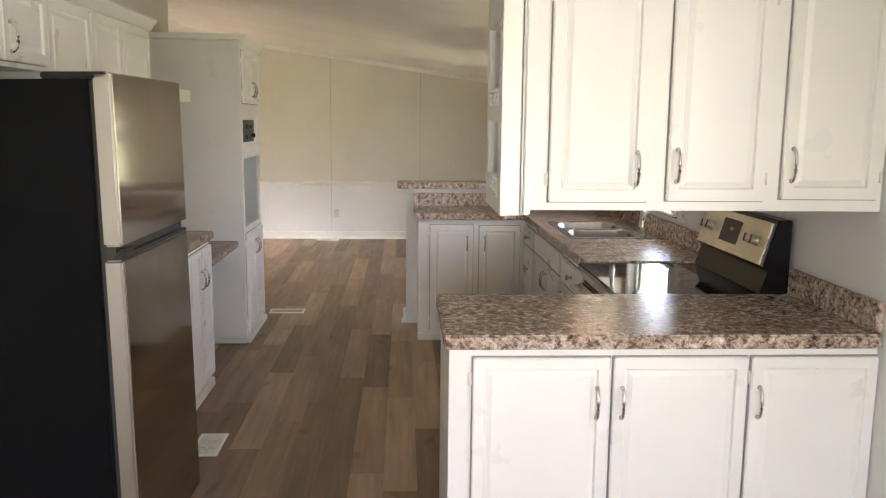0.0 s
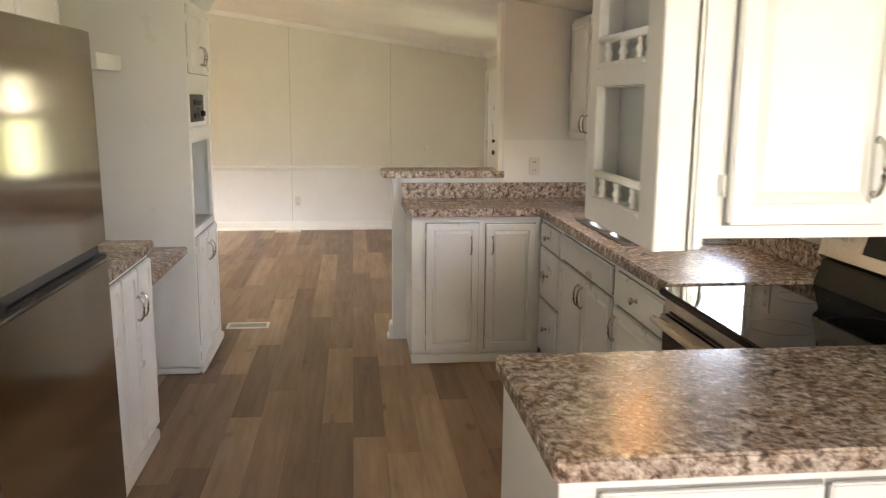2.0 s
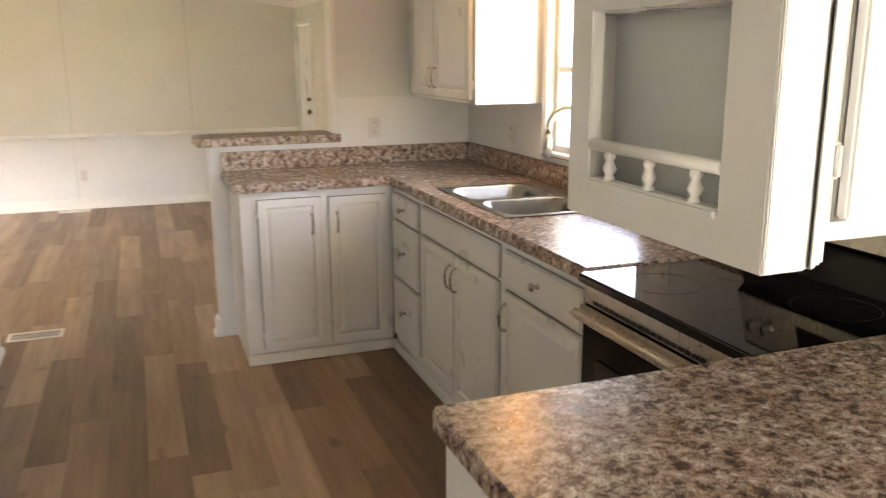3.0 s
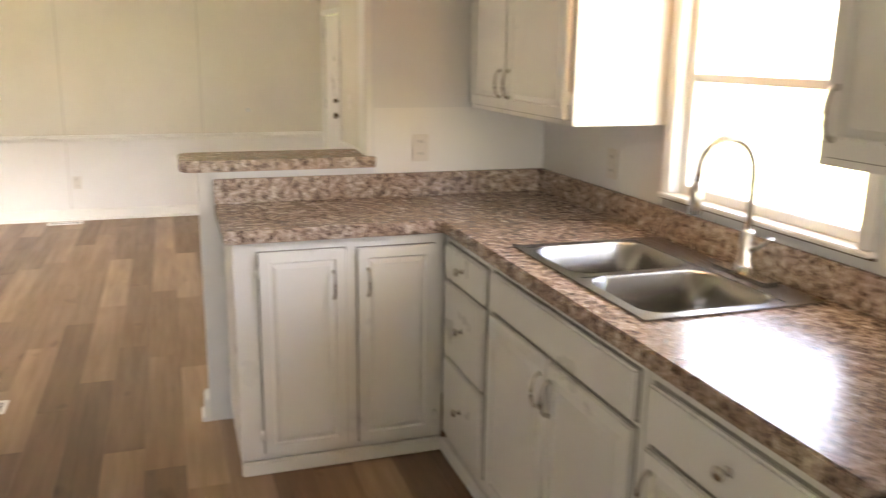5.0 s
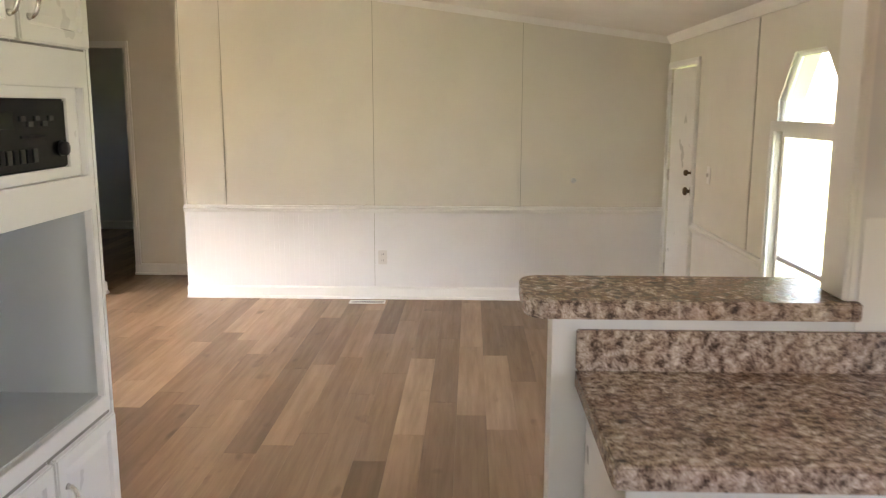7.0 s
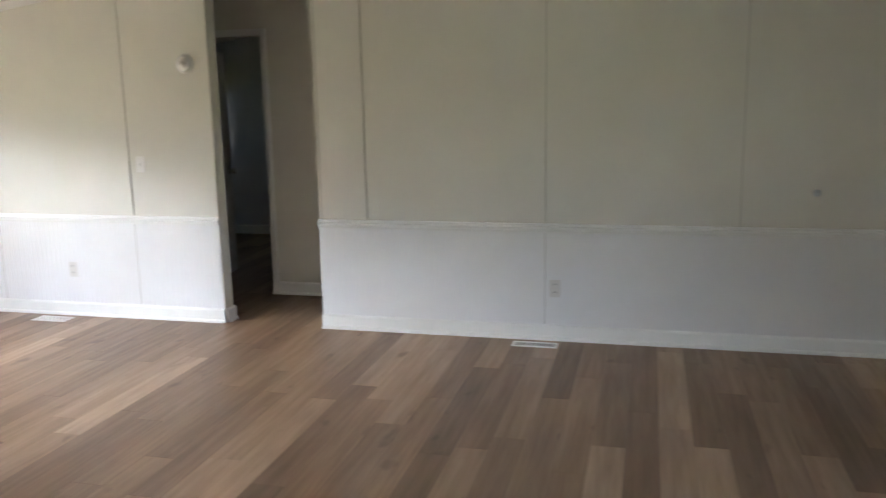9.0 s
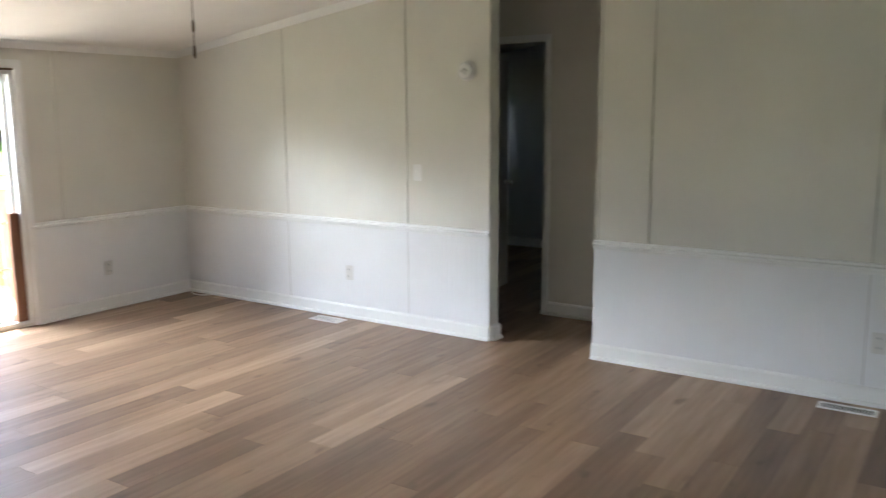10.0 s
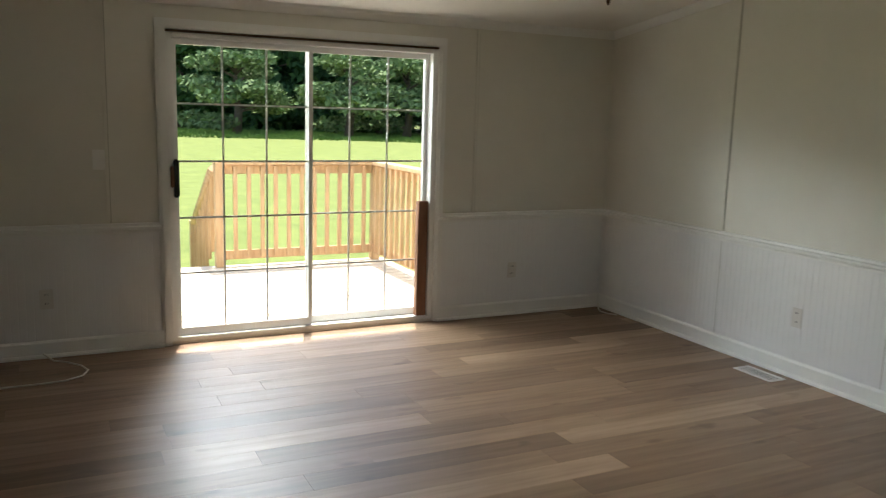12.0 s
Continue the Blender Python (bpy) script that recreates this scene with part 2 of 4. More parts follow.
def tube(points, r, sides=8, bm=None):
    b = bm or bmesh.new()
    rings = []
    pts = [Vector(p) for p in points]
    for i, p in enumerate(pts):
        d = (pts[min(i + 1, len(pts) - 1)] - pts[max(i - 1, 0)]).normalized()
        q = d.to_track_quat("Z", "Y")
        rr = r[i] if isinstance(r, (list, tuple)) else r
        rings.append([b.verts.new(p + q @ Vector((math.cos(a) * rr, math.sin(a) * rr, 0))) for a in [2 * math.pi * k / sides for k in range(sides)]])
    for a, c in zip(rings, rings[1:]):
        for k in range(sides):
            f = b.faces.new([a[k], a[(k + 1) % sides], c[(k + 1) % sides], c[k]])
            f.smooth = True
    b.faces.new(rings[0][::-1])
    b.faces.new(rings[-1])
    return b


def lathe(profile, m=None, sides=20):
    """Profile rows (radius, height) turned about z."""
    b = tube([(0, 0, h) for _, h in profile], [r for r, _ in profile], sides)
    if m is not None:
        b.transform(m)
    return b


def prism(outline, w0, w1, m=None, bevel=0.0):
    b = bmesh.new()
    f = b.faces.new([b.verts.new((u, v, w0)) for u, v in outline])
    ret = bmesh.ops.extrude_face_region(b, geom=[f])
    for v in ret["geom"]:
        if isinstance(v, bmesh.types.BMVert):
            v.co.z = w1
    bmesh.ops.recalc_face_normals(b, faces=b.faces)
    if bevel:
        bmesh.ops.bevel(b, geom=[e for e in b.edges if e.calc_face_angle() > 0.6], offset=bevel, segments=2, affect="EDGES")
    if m is not None:
        b.transform(m)
    return b


def facing(x, y, z, turn):
    return pose(x, y, z, 0, 0, turn)


# ---- the shell ----
LX, RX, KX, FY, RIDGE = -6.21, 1.585, 1.74, 11.24, -2.31


def ceiling_z(x):
    return 2.10 + 0.142 * (RX - x) if x > RIDGE else 2.10 + 0.142 * (x - LX)


def under_roof(b):
    """Cuts a wall off along the slopes of the ceiling."""
    for s in (1, -1):
        n = Vector((0.142 * s, 0, 1)).normalized()
        bmesh.ops.bisect_plane(b, geom=b.verts[:] + b.edges[:] + b.faces[:], plane_co=(RIDGE, 0, ceiling_z(RIDGE + 0.001) + 0.03), plane_no=n, clear_outer=True)
        bmesh.ops.holes_fill(b, edges=[e for e in b.edges if e.is_boundary])
    return b


def wall(name, bm, material=PANEL, label=""):
    return tagged(part(name, under_roof(bm), material), label, "wall", kind="structure")


def everywhere(i, j):
    return True


TOP = 2.8
wall("wall_far_east", slab([RIDGE, RX + 0.1], [0, TOP], everywhere, FY, FY + 0.11, ALONG_X), PANEL, "cream painted panel wall above white wainscot")
wall("wall_far_west", slab([LX - 0.1, -3.07], [0, TOP], everywhere, FY, FY + 0.11, ALONG_X), PANEL, "cream painted panel wall above white wainscot")
# The gap at y 13.1 is an unseen opening added to light the bedroom.
wall("wall_west", slab([5.2, 8.0, 9.775, 12.14, 13.1, 13.42, 15.2], [0, 0.02, 1.45, 1.9, TOP], lambda i, j: not (i == 1 and 1 <= j <= 2) and not (i == 4 and j == 2), LX - 0.13, LX, ALONG_Y), PANEL, "painted panel wall with a sliding glass door")
wall("wall_living_south", slab([LX, -1.56], [0, TOP], everywhere, 5.2, 5.31, ALONG_X))
wall("wall_kitchen_west", slab([-2.7, 6.68], [0, TOP], everywhere, -1.66, -1.56, ALONG_Y))
wall("wall_dining_south", slab([-1.66, -0.5, 1.3, KX + 0.13], [0, 0.7, 2.0, TOP], lambda i, j: not (i == 1 and j == 1), -2.7, -2.58, ALONG_X))
wall("wall_kitchen_east", slab([-2.58, 0.8, 1.4, 4.76, 5.57, 6.70], [0, 0.8, 1.09, 1.98, 2.0, TOP], lambda i, j: not (i == 1 and 1 <= j <= 3) and not (i == 3 and j == 2), KX, KX + 0.13, ALONG_Y), GREYW, "pale grey kitchen wall with a window")
wall("wall_kitchen_stub", slab([0.93, KX + 0.13], [0, TOP], everywhere, 6.585, 6.70, ALONG_X), GREYW, "short pale wall closing the kitchen counter")
wall("wall_living_east", slab([6.70, 8.2, 8.9, 10.40, 11.16, FY + 0.11], [0, 0.02, 0.45, 1.45, 1.475, 1.83, 1.86, TOP], lambda i, j: not (i == 1 and j in (2, 4)) and not (i == 3 and 1 <= j <= 5), RX, RX + 0.13, ALONG_Y), PANEL, "painted exterior wall with a door and tall window")
# the clipped upper corners of the tall window
for name, pts in (("wall_corner_north", [(8.9, 1.60), (8.9, 1.83), (8.73, 1.83)]), ("wall_corner_south", [(8.2, 1.64), (8.38, 1.83), (8.2, 1.83)])):
    wall(name, prism(pts, RX, RX + 0.13, ALONG_Y))
wall("wall_hall_north", slab([LX, -3.86, -3.12, RIDGE + 0.11], [0, 2.09, TOP], lambda i, j: not (i == 1 and j == 0), 12.14, 12.25, ALONG_X))
wall("wall_hall_east", slab([FY + 0.11, 12.14], [0, TOP], everywhere, RIDGE, RIDGE + 0.11, ALONG_Y))
wall("wall_bedroom_north", slab([LX, RIDGE], [0, TOP], everywhere, 15.0, 15.11, ALONG_X), GREYW)
wall("wall_bedroom_east", slab([12.25, 15.0], [0, TOP], everywhere, RIDGE, RIDGE + 0.11, ALONG_Y), GREYW)
wall("half_wall", slab([0.235, 0.93], [0, 1.068], everywhere, 6.585, 6.70, ALONG_X), GREYW, "grey painted half wall under the breakfast bar")

bm = bmesh.new()
for xs in ((LX - 0.3, RIDGE), (RIDGE, KX + 0.3)):
    vs = [bm.verts.new((x, y, ceiling_z(x if x != RIDGE else RIDGE + 0.0001) + dz)) for dz in (0, 0.05) for x, y in ((xs[0], -2.8), (xs[1], -2.8), (xs[1], 15.2), (xs[0], 15.2))]
    for q in ((0, 1, 2, 3), (4, 5, 6, 7), (0, 1, 5, 4), (1, 2, 6, 5), (2, 3, 7, 6), (3, 0, 4, 7)):
        bm.faces.new([vs[k] for k in q])
tagged(part("ceiling", bm, CEIL), "stippled white vaulted ceiling sloping to the eaves", "ceiling", kind="structure")
for s, x0, x1 in (("roof_west", LX - 0.5, RIDGE), ("roof_east", RIDGE, KX + 0.5)):
    pts = [(x0, ceiling_z(x0) + 0.12), (x1, ceiling_z(x1 - 0.001 if s == "roof_west" else x1) + 0.12)]
    pts += [(x1, pts[1][1] + 0.06), (x0, pts[0][1] + 0.06)]
    tagged(part(s, prism(pts, -3.1, 15.5, ALONG_X), SHEDROOF), "dark roof slope over the house", "roof", kind="structure")
tagged(part("subfloor", box(LX - 0.13, KX + 0.13, -2.7, 15.11, -0.14, -0.012), GAP), "dark subfloor beneath the planks", "floor", kind="structure")


# crown, base and chair rail along the walls
def moulding(name, length, profile, m, label, category="trim", material=TRIM):
    """A profile (out, up) run along local x, its back on y=0, facing -y."""
    b = bmesh.new()
    a = [b.verts.new((0, -o, u)) for o, u in profile]
    c = [b.verts.new((length, -o, u)) for o, u in profile]
    n = len(profile)
    for i in range(n):
        b.faces.new([a[i], a[(i + 1) % n], c[(i + 1) % n], c[i]])
    b.faces.new(a)
    b.faces.new(c[::-1])
    ob = part(name, b, material)
    ob.matrix_world = m
    return tagged(ob, label, category, kind="structure")


BASEP = [(0, 0), (0.036, 0), (0.036, 0.010), (0.030, 0.019), (0.022, 0.022), (0.021, 0.088), (0.014, 0.1), (0, 0.103)]
RAILP = [(0, -0.034), (0.016, -0.032), (0.019, -0.016), (0.032, -0.010), (0.034, 0.006), (0.020, 0.012), (0.017, 0.025), (0, 0.029)]
CROWNP = [(0, -0.05), (0.008, -0.05), (0.04, -0.012), (0.05, 0.01), (0, 0.03)]
RZ = 0.745
SEG_N = [(LX, -3.07), (RIDGE, RX)]
for x0, x1 in SEG_N:
    moulding("baseboard", x1 - x0, BASEP, facing(x0, FY, 0, 0), "white painted baseboard along the floor", "baseboard")
    moulding("chair_rail", x1 - x0, RAILP, facing(x0, FY, RZ, 0), "white moulded chair rail on the wall")
for y0, y1 in ((5.31, 7.95), (9.80, FY)):
    moulding("baseboard", y1 - y0, BASEP, facing(LX, y0, 0, 90), "white painted baseboard along the floor", "baseboard")
    moulding("chair_rail", y1 - y0, RAILP, facing(LX, y0, RZ, 90), "white moulded chair rail on the wall")
for y0, y1 in ((6.70, 8.12), (8.98, 10.33)):
    moulding("chair_rail", y1 - y0, RAILP, facing(RX, y1, RZ, -90), "white moulded chair rail on the wall")
    moulding("baseboard", y1 - y0, BASEP, facing(RX, y1, 0, -90), "white painted baseboard along the floor", "baseboard")
moulding("baseboard", 0.81, BASEP, facing(-3.12, 12.14, 0, 0), "white painted baseboard along the floor", "baseboard")
moulding("baseboard", 0.115, BASEP, facing(0.235, 6.70, 0, -90), "white painted baseboard at the half wall end", "baseboard")
moulding("baseboard", 0.115, BASEP, facing(-3.07, FY, 0, 90), "white painted baseboard in the hall opening", "baseboard")
moulding("baseboard", 3.9, BASEP, facing(LX, 15.0, 0, 0), "white painted baseboard in the far room", "baseboard")
moulding("crown_moulding", 9.9, CROWNP, facing(LX, 5.31, 2.10, 90), "white crown moulding under the ceiling")
moulding("crown_moulding", 4.54, CROWNP, facing(RX, FY, 2.10, -90), "white crown moulding under the ceiling")
for x0, x1 in ((LX, -3.07), (RIDGE, RX)):
    z0, z1 = ceiling_z(x0 + 0.002), ceiling_z(x1)
    a = math.degrees(math.atan2(z1 - z0, x1 - x0))
    moulding("crown_moulding", math.hypot(x1 - x0, z1 - z0), CROWNP, pose(x0, FY, z0, 0, -a, 0), "white crown moulding along the ceiling slope")


# wainscot of grooved boards, and upright joint strips
def beadboard(name, length, m, pitch=0.041, h=0.715, deep=0.0018):
    prof = []
    for k in range(int(length / pitch) + 1):
        for du, o in ((0.0, 0.009), (pitch - 0.004, 0.009), (pitch - 0.003, 0.009 - deep), (pitch - 0.001, 0.009 - deep)):
            if k * pitch + du < length:
                prof.append((k * pitch + du, -o))
    prof += [(length, -0.009), (length, 0), (0, 0)]
    b = prism(prof, 0, h)
    ob = part(name, b, WAINS)
    ob.matrix_world = m
    return tagged(ob, "white grooved beadboard wainscot below the chair rail", "wainscot", kind="structure")


for x0, x1 in SEG_N:
    beadboard("wainscot", x1 - x0 - 0.006, facing(x0 + 0.003, FY, 0.002, 0), deep=0.0022 if x0 < -5 else 0.0005)
for y0, y1 in ((5.32, 7.94), (9.81, FY - 0.012)):
    beadboard("wainscot", y1 - y0, facing(LX, y0, 0.002, 90), deep=0.0006)
for y0, y1 in ((6.71, 8.11), (8.99, 10.32)):
    beadboard("wainscot", y1 - y0, facing(RX, y1, 0.002, -90))


for x in (-4.955, -3.76, -0.748):
    tagged(part("wainscot_joint", box(x, x + 0.003, FY - 0.0096, FY - 0.0088, 0.104, 0.712), SEAM), "hairline joint between wainscot boards", "trim", kind="structure")


def batten(m, z0, z1, w=0.021):
    t = thing("joint_strip", m, "slim painted strip over a wall panel joint", "trim", "wall joint strips", "structure")
    part("strip", box(-w / 2, w / 2, -0.007, 0, z0, z1, 0.002), PANEL, t)
    # The dark line is the joint plus the thin shadow beside the strip.
    part("joint", box(w / 2, w / 2 + 0.0035, -0.0012, 0, z0, z1), SEAM, t, "dark hairline joint with the strip's shadow painted in")


for x in (-4.966, -3.772, -1.969, -0.758, 0.425):
    batten(facing(x, FY, 0, 0), RZ + 0.028, ceiling_z(x) - 0.05)
for x in (RIDGE + 0.012, -3.082):
    batten(facing(x, FY, 0, 0), 0.1, ceiling_z(x) - 0.03)
for y in (7.66, 10.08):
    batten(facing(LX, y, 0, 90), RZ + 0.028, 2.04)
batten(facing(RX, 9.25, 0, -90), RZ + 0.028, 2.04)


def casing(name, u0, u1, v0, v1, m, w=0.055, foot=False):
    """A moulded frame round an opening in local x, z, facing -y."""
    t = thing(name, m, "white painted casing round the opening", "trim", kind="structure")
    for n, a in (("jamb", (u0 - w, u0, v0, v1)), ("jamb", (u1, u1 + w, v0, v1)), ("head", (u0 - w, u1 + w, v1, v1 + w))):
        part(n, box(a[0], a[1], -0.017, 0, a[2], a[3], 0.004), TRIM, t)
        part("bead", box(a[0] + 0.014, a[1] - 0.014, -0.024, -0.015, a[2] + (0.014 if n == "head" else 0), a[3] - (0.014 if n == "head" else 0), 0.004), TRIM, t)
    if foot:
        part("apron", box(u0 - w, u1 + w, -0.017, 0, v0 - w, v0, 0.004), TRIM, t)
    return t


# ---- sliding glass door ----
def sliding_door():
    m = facing(LX, 8.0, 0, 90)          # local x runs along the wall, front is the room
    t = thing("door_1", m, "closed white sliding glass door with a muntin grid", "sliding door", kind="structure")
    W, Hh = 1.775, 1.9
    for n, a in (("frame_side", (0, 0.035, 0.02, Hh)), ("frame_side", (W - 0.035, W, 0.02, Hh)), ("frame_head", (0.035, W - 0.035, Hh - 0.035, Hh)), ("track", (0.035, W - 0.035, 0.02, 0.045))):
        part(n, box(a[0], a[1], 0.0, 0.128, a[2], a[3], 0.003), TRIM, t)
    part("brown_stop", box(0.0, W, -0.012, 0.0, Hh - 0.006, Hh + 0.008, 0.002), BRONZE, t, "thin brown head strip")
    for k, (x0, x1, y) in enumerate(((0.036, 0.905, 0.045), (0.875, W - 0.036, 0.085))):
        leaf = part("sash", slab([x0, x0 + 0.028, x1 - 0.028, x1], [0.046, 0.096, Hh - 0.072, Hh - 0.036], lambda i, j: not (i == 1 and j == 1), y - 0.016, y + 0.016, ALONG_X, 0.002), TRIM, t)
        pane = part("pane", box(x0 + 0.024, x1 - 0.024, y - 0.002, y + 0.002, 0.09, Hh - 0.068), GLASS, leaf)
        pane.visible_shadow = False
        gx0, gx1, gz0, gz1 = x0 + 0.028, x1 - 0.028, 0.096, Hh - 0.072
        for i in (1, 2):
            x = gx0 + (gx1 - gx0) * i / 3
            part("muntin", box(x - 0.006, x + 0.006, y - 0.009, y - 0.0025, gz0, gz1, 0.002), TRIM, leaf)
        for i in range(1, 5):
            z = gz0 + (gz1 - gz0) * i / 5
            part("muntin", box(gx0, gx1, y - 0.0105, y - 0.0035, z - 0.006, z + 0.006, 0.002), TRIM, leaf)
    h = part("handle", box(0.03, 0.062, -0.03, 0.028, 0.92, 1.15, 0.008), BLKPLASTIC, t, "dark door handle with a timber grip")
    part("grip", box(0.012, 0.03, -0.032, 0.0, 0.98, 1.11, 0.006), STICK, h, "brown wooden grip")
    casing("trim_door_1", 0, W, 0.0, Hh + 0.01, facing(LX, 8.0, 0, 90), 0.06)
    tagged(part("security_stick", box(-6.262, -6.212, 9.655, 9.73, 0.046, 0.86, 0.004), STICK), "brown wooden board standing in the door track", "wood board")


sliding_door()


# ---- front door, tall window, kitchen window ----
def front_door():
    t = thing("door_2", facing(RX, 11.16, 0, -90), "closed cream front door with brass knob and deadbolt", "door", kind="structure")
    leaf = part("leaf", box(0.012, 0.748, 0.012, 0.05, 0.022, 1.85, 0.003), CAB, t)
    for n, z, r in (("knob", 0.98, 0.03), ("deadbolt", 1.11, 0.022)):
        kn = part(n, lathe([(r, 0), (r, 0.008), (r * 0.4, 0.012), (r * 0.4, 0.03), (r * 0.95, 0.038), (r, 0.05), (r * 0.6, 0.06), (0.001, 0.061)], Matrix.Translation((0.68, 0.012, z)) @ pose(0, 0, 0, 90)), BRONZE, leaf, "aged brass")
    for z in (0.25, 1.0, 1.66):
        part("hinge", box(0.002, 0.012, 0.0, 0.02, z, z + 0.09, 0.002), CHROME, t)
    casing("trim_door_2", 0, 0.76, 0.0, 1.86, facing(RX, 11.16, 0, -90), 0.045)


front_door()


def window_unit(name, m, w, z0, z1, bars, label):
    t = thing(name, m, label, "window", kind="structure")
    part("window_frame", slab([0, 0.03, w - 0.03, w], [z0, z0 + 0.03, z1 - 0.03, z1], lambda i, j: not (i == 1 and j == 1), 0.03, 0.08, ALONG_X, 0.003), TRIM, t)
    for z in bars:
        part("sash_bar", box(0.03, w - 0.03, 0.035, 0.075, z - 0.012, z + 0.012, 0.003), TRIM, t)
    p = part("pane", box(0.03, w - 0.03, 0.052, 0.056, z0 + 0.03, z1 - 0.03), GLASS, t)
    p.visible_shadow = False
    return t


k = window_unit("window_1", facing(KX, 5.57, 0, -90), 0.81, 1.09, 1.98, [1.475], "bright kitchen window over the sink")
part("window_sill", box(-0.05, 0.86, -0.03, 0.03, 1.075, 1.0905, 0.004), TRIM, k, "narrow white sill")
# Dark strip stands in for the shadow under the sill.
part("sill_shadow_strip", box(-0.05, 0.86, -0.012, 0.0, 1.068, 1.0745), BRONZE, k, "dark shadow strip below the sill")
casing("trim_window_1", 0, 0.81, 1.092, 1.98, facing(KX, 5.57, 0, -90), 0.045)
t2 = window_unit("window_2", facing(RX, 8.9, 0, -90), 0.70, 0.45, 1.45, [0.80], "tall bright window beside the front door")
st = part("sticker", lathe([(0.03, 0), (0.03, 0.001)], Matrix.Translation((0.585, 0.049, 1.33)) @ pose(0, 0, 0, 90) @ Matrix.Diagonal((1, 1.9, 1, 1))), YELLOW, t2, "yellow oval sticker on the pane")
part("mark", box(0.580, 0.590, 0.0465, 0.0475, 1.32, 1.345), SLOT, st)
oc = [(0.0, 1.475), (0.70, 1.475), (0.70, 1.64), (0.52, 1.83), (0.17, 1.83), (0.0, 1.60)]
t3 = thing("window_3", facing(RX, 8.9, 0, -90), "bright upper pane with clipped corners", "window", kind="structure")
for a, c in zip(oc, oc[1:] + oc[:1]):
    part("window_frame", tube([(a[0], 0.03, a[1]), (c[0], 0.03, c[1])], 0.022, 4), TRIM, t3)
p3 = part("pane", prism(oc, 0.052, 0.056, ALONG_X), GLASS, t3)
p3.visible_shadow = False
tr = casing("trim_window_2", 0, 0.70, 0.45, 1.45, facing(RX, 8.9, 0, -90), 0.05, True)
# Both stand out of view; window_5 is made up to hold the side fill.
for nm, mm, w, z0, z1 in (("window_4", facing(0.4 + 0.9, -2.58, 0, 180), 1.8, 0.7, 2.0), ("window_5", facing(KX, 1.4, 0, -90), 0.6, 0.8, 2.0)):
    window_unit(nm, mm, w, z0, z1, [(z0 + z1) / 2], "white framed window assumed in the dining area")

# open doorway off the hall
casing("door_3", 0, 0.74, 0, 2.09, facing(-3.86, 12.14, 0, 0), 0.055)
hd = thing("door_4", pose(-3.84, 12.25, 0, 0, 0, 97), "white bedroom door standing open into the room", "door", kind="structure")
dl = part("leaf", box(0.0, 0.72, -0.035, 0.0, 0.01, 2.02, 0.003), CAB, hd)
part("knob", lathe([(0.028, 0), (0.028, 0.008), (0.01, 0.012), (0.012, 0.03), (0.026, 0.04), (0.026, 0.052), (0.001, 0.06)], Matrix.Translation((0.66, -0.035, 0.95)) @ pose(0, 0, 0, 90)), CHROME, dl)
part("strike_plate", box(-3.124, -3.118, 12.15, 12.20, 0.89, 0.965, 0.001), BRONZE, None)
tagged(bpy.data.objects["strike_plate"], "small bronze strike plate on the door jamb", "strike plate")


# ---- cabinet parts ----
def raised_door(w, h, thick=0.019, rail=0.052):
    b = box(0, w, -thick, 0, 0, h, 0.004)
    b.faces.ensure_lookup_table()
    f = max((f for f in b.faces if f.normal.y < -0.9), key=lambda f: f.calc_area())
    bmesh.ops.inset_region(b, faces=[f], thickness=rail - 0.006, depth=0)
    bmesh.ops.inset_region(b, faces=[f], thickness=0.006, depth=-0.009)
    bmesh.ops.inset_region(b, faces=[f], thickness=0.004, depth=0)
    bmesh.ops.inset_region(b, faces=[f], thickness=0.024, depth=0.007)
    return b


def flat_door(w, h, thick=0.019):
    return box(0, w, -thick, 0, 0, h, 0.006, 3)


def pull(x, z, h=0.1, y=-0.019):
    pts = []
    for i in range(13):
        a = math.pi * i / 12
        pts.append((x, y - 0.002 - 0.026 * math.sin(a) ** 0.7, z - h / 2 * math.cos(a)))
    rad = [0.006 - 0.0022 * abs(math.sin(math.pi * i / 12 * 2)) * 0.4 + (0.002 if i in (0, 12) else 0) for i in range(13)]
    return tube(pts, rad, 8)


def knob(x, z, y=-0.019):
    return lathe([(0.011, 0), (0.008, 0.003), (0.005, 0.008), (0.006, 0.014), (0.014, 0.02), (0.015, 0.026), (0.01, 0.03), (0.001, 0.031)], Matrix.Translation((x, y, z)) @ pose(0, 0, 0, 90), 14)


def hinge(x, z):
    b = box(x - 0.008, x + 0.008, -0.005, 0.0, z - 0.022, z + 0.022, 0.002)
    tube([(x, -0.008, z - 0.018), (x, -0.008, z + 0.018)], 0.004, 8, b)
    return b


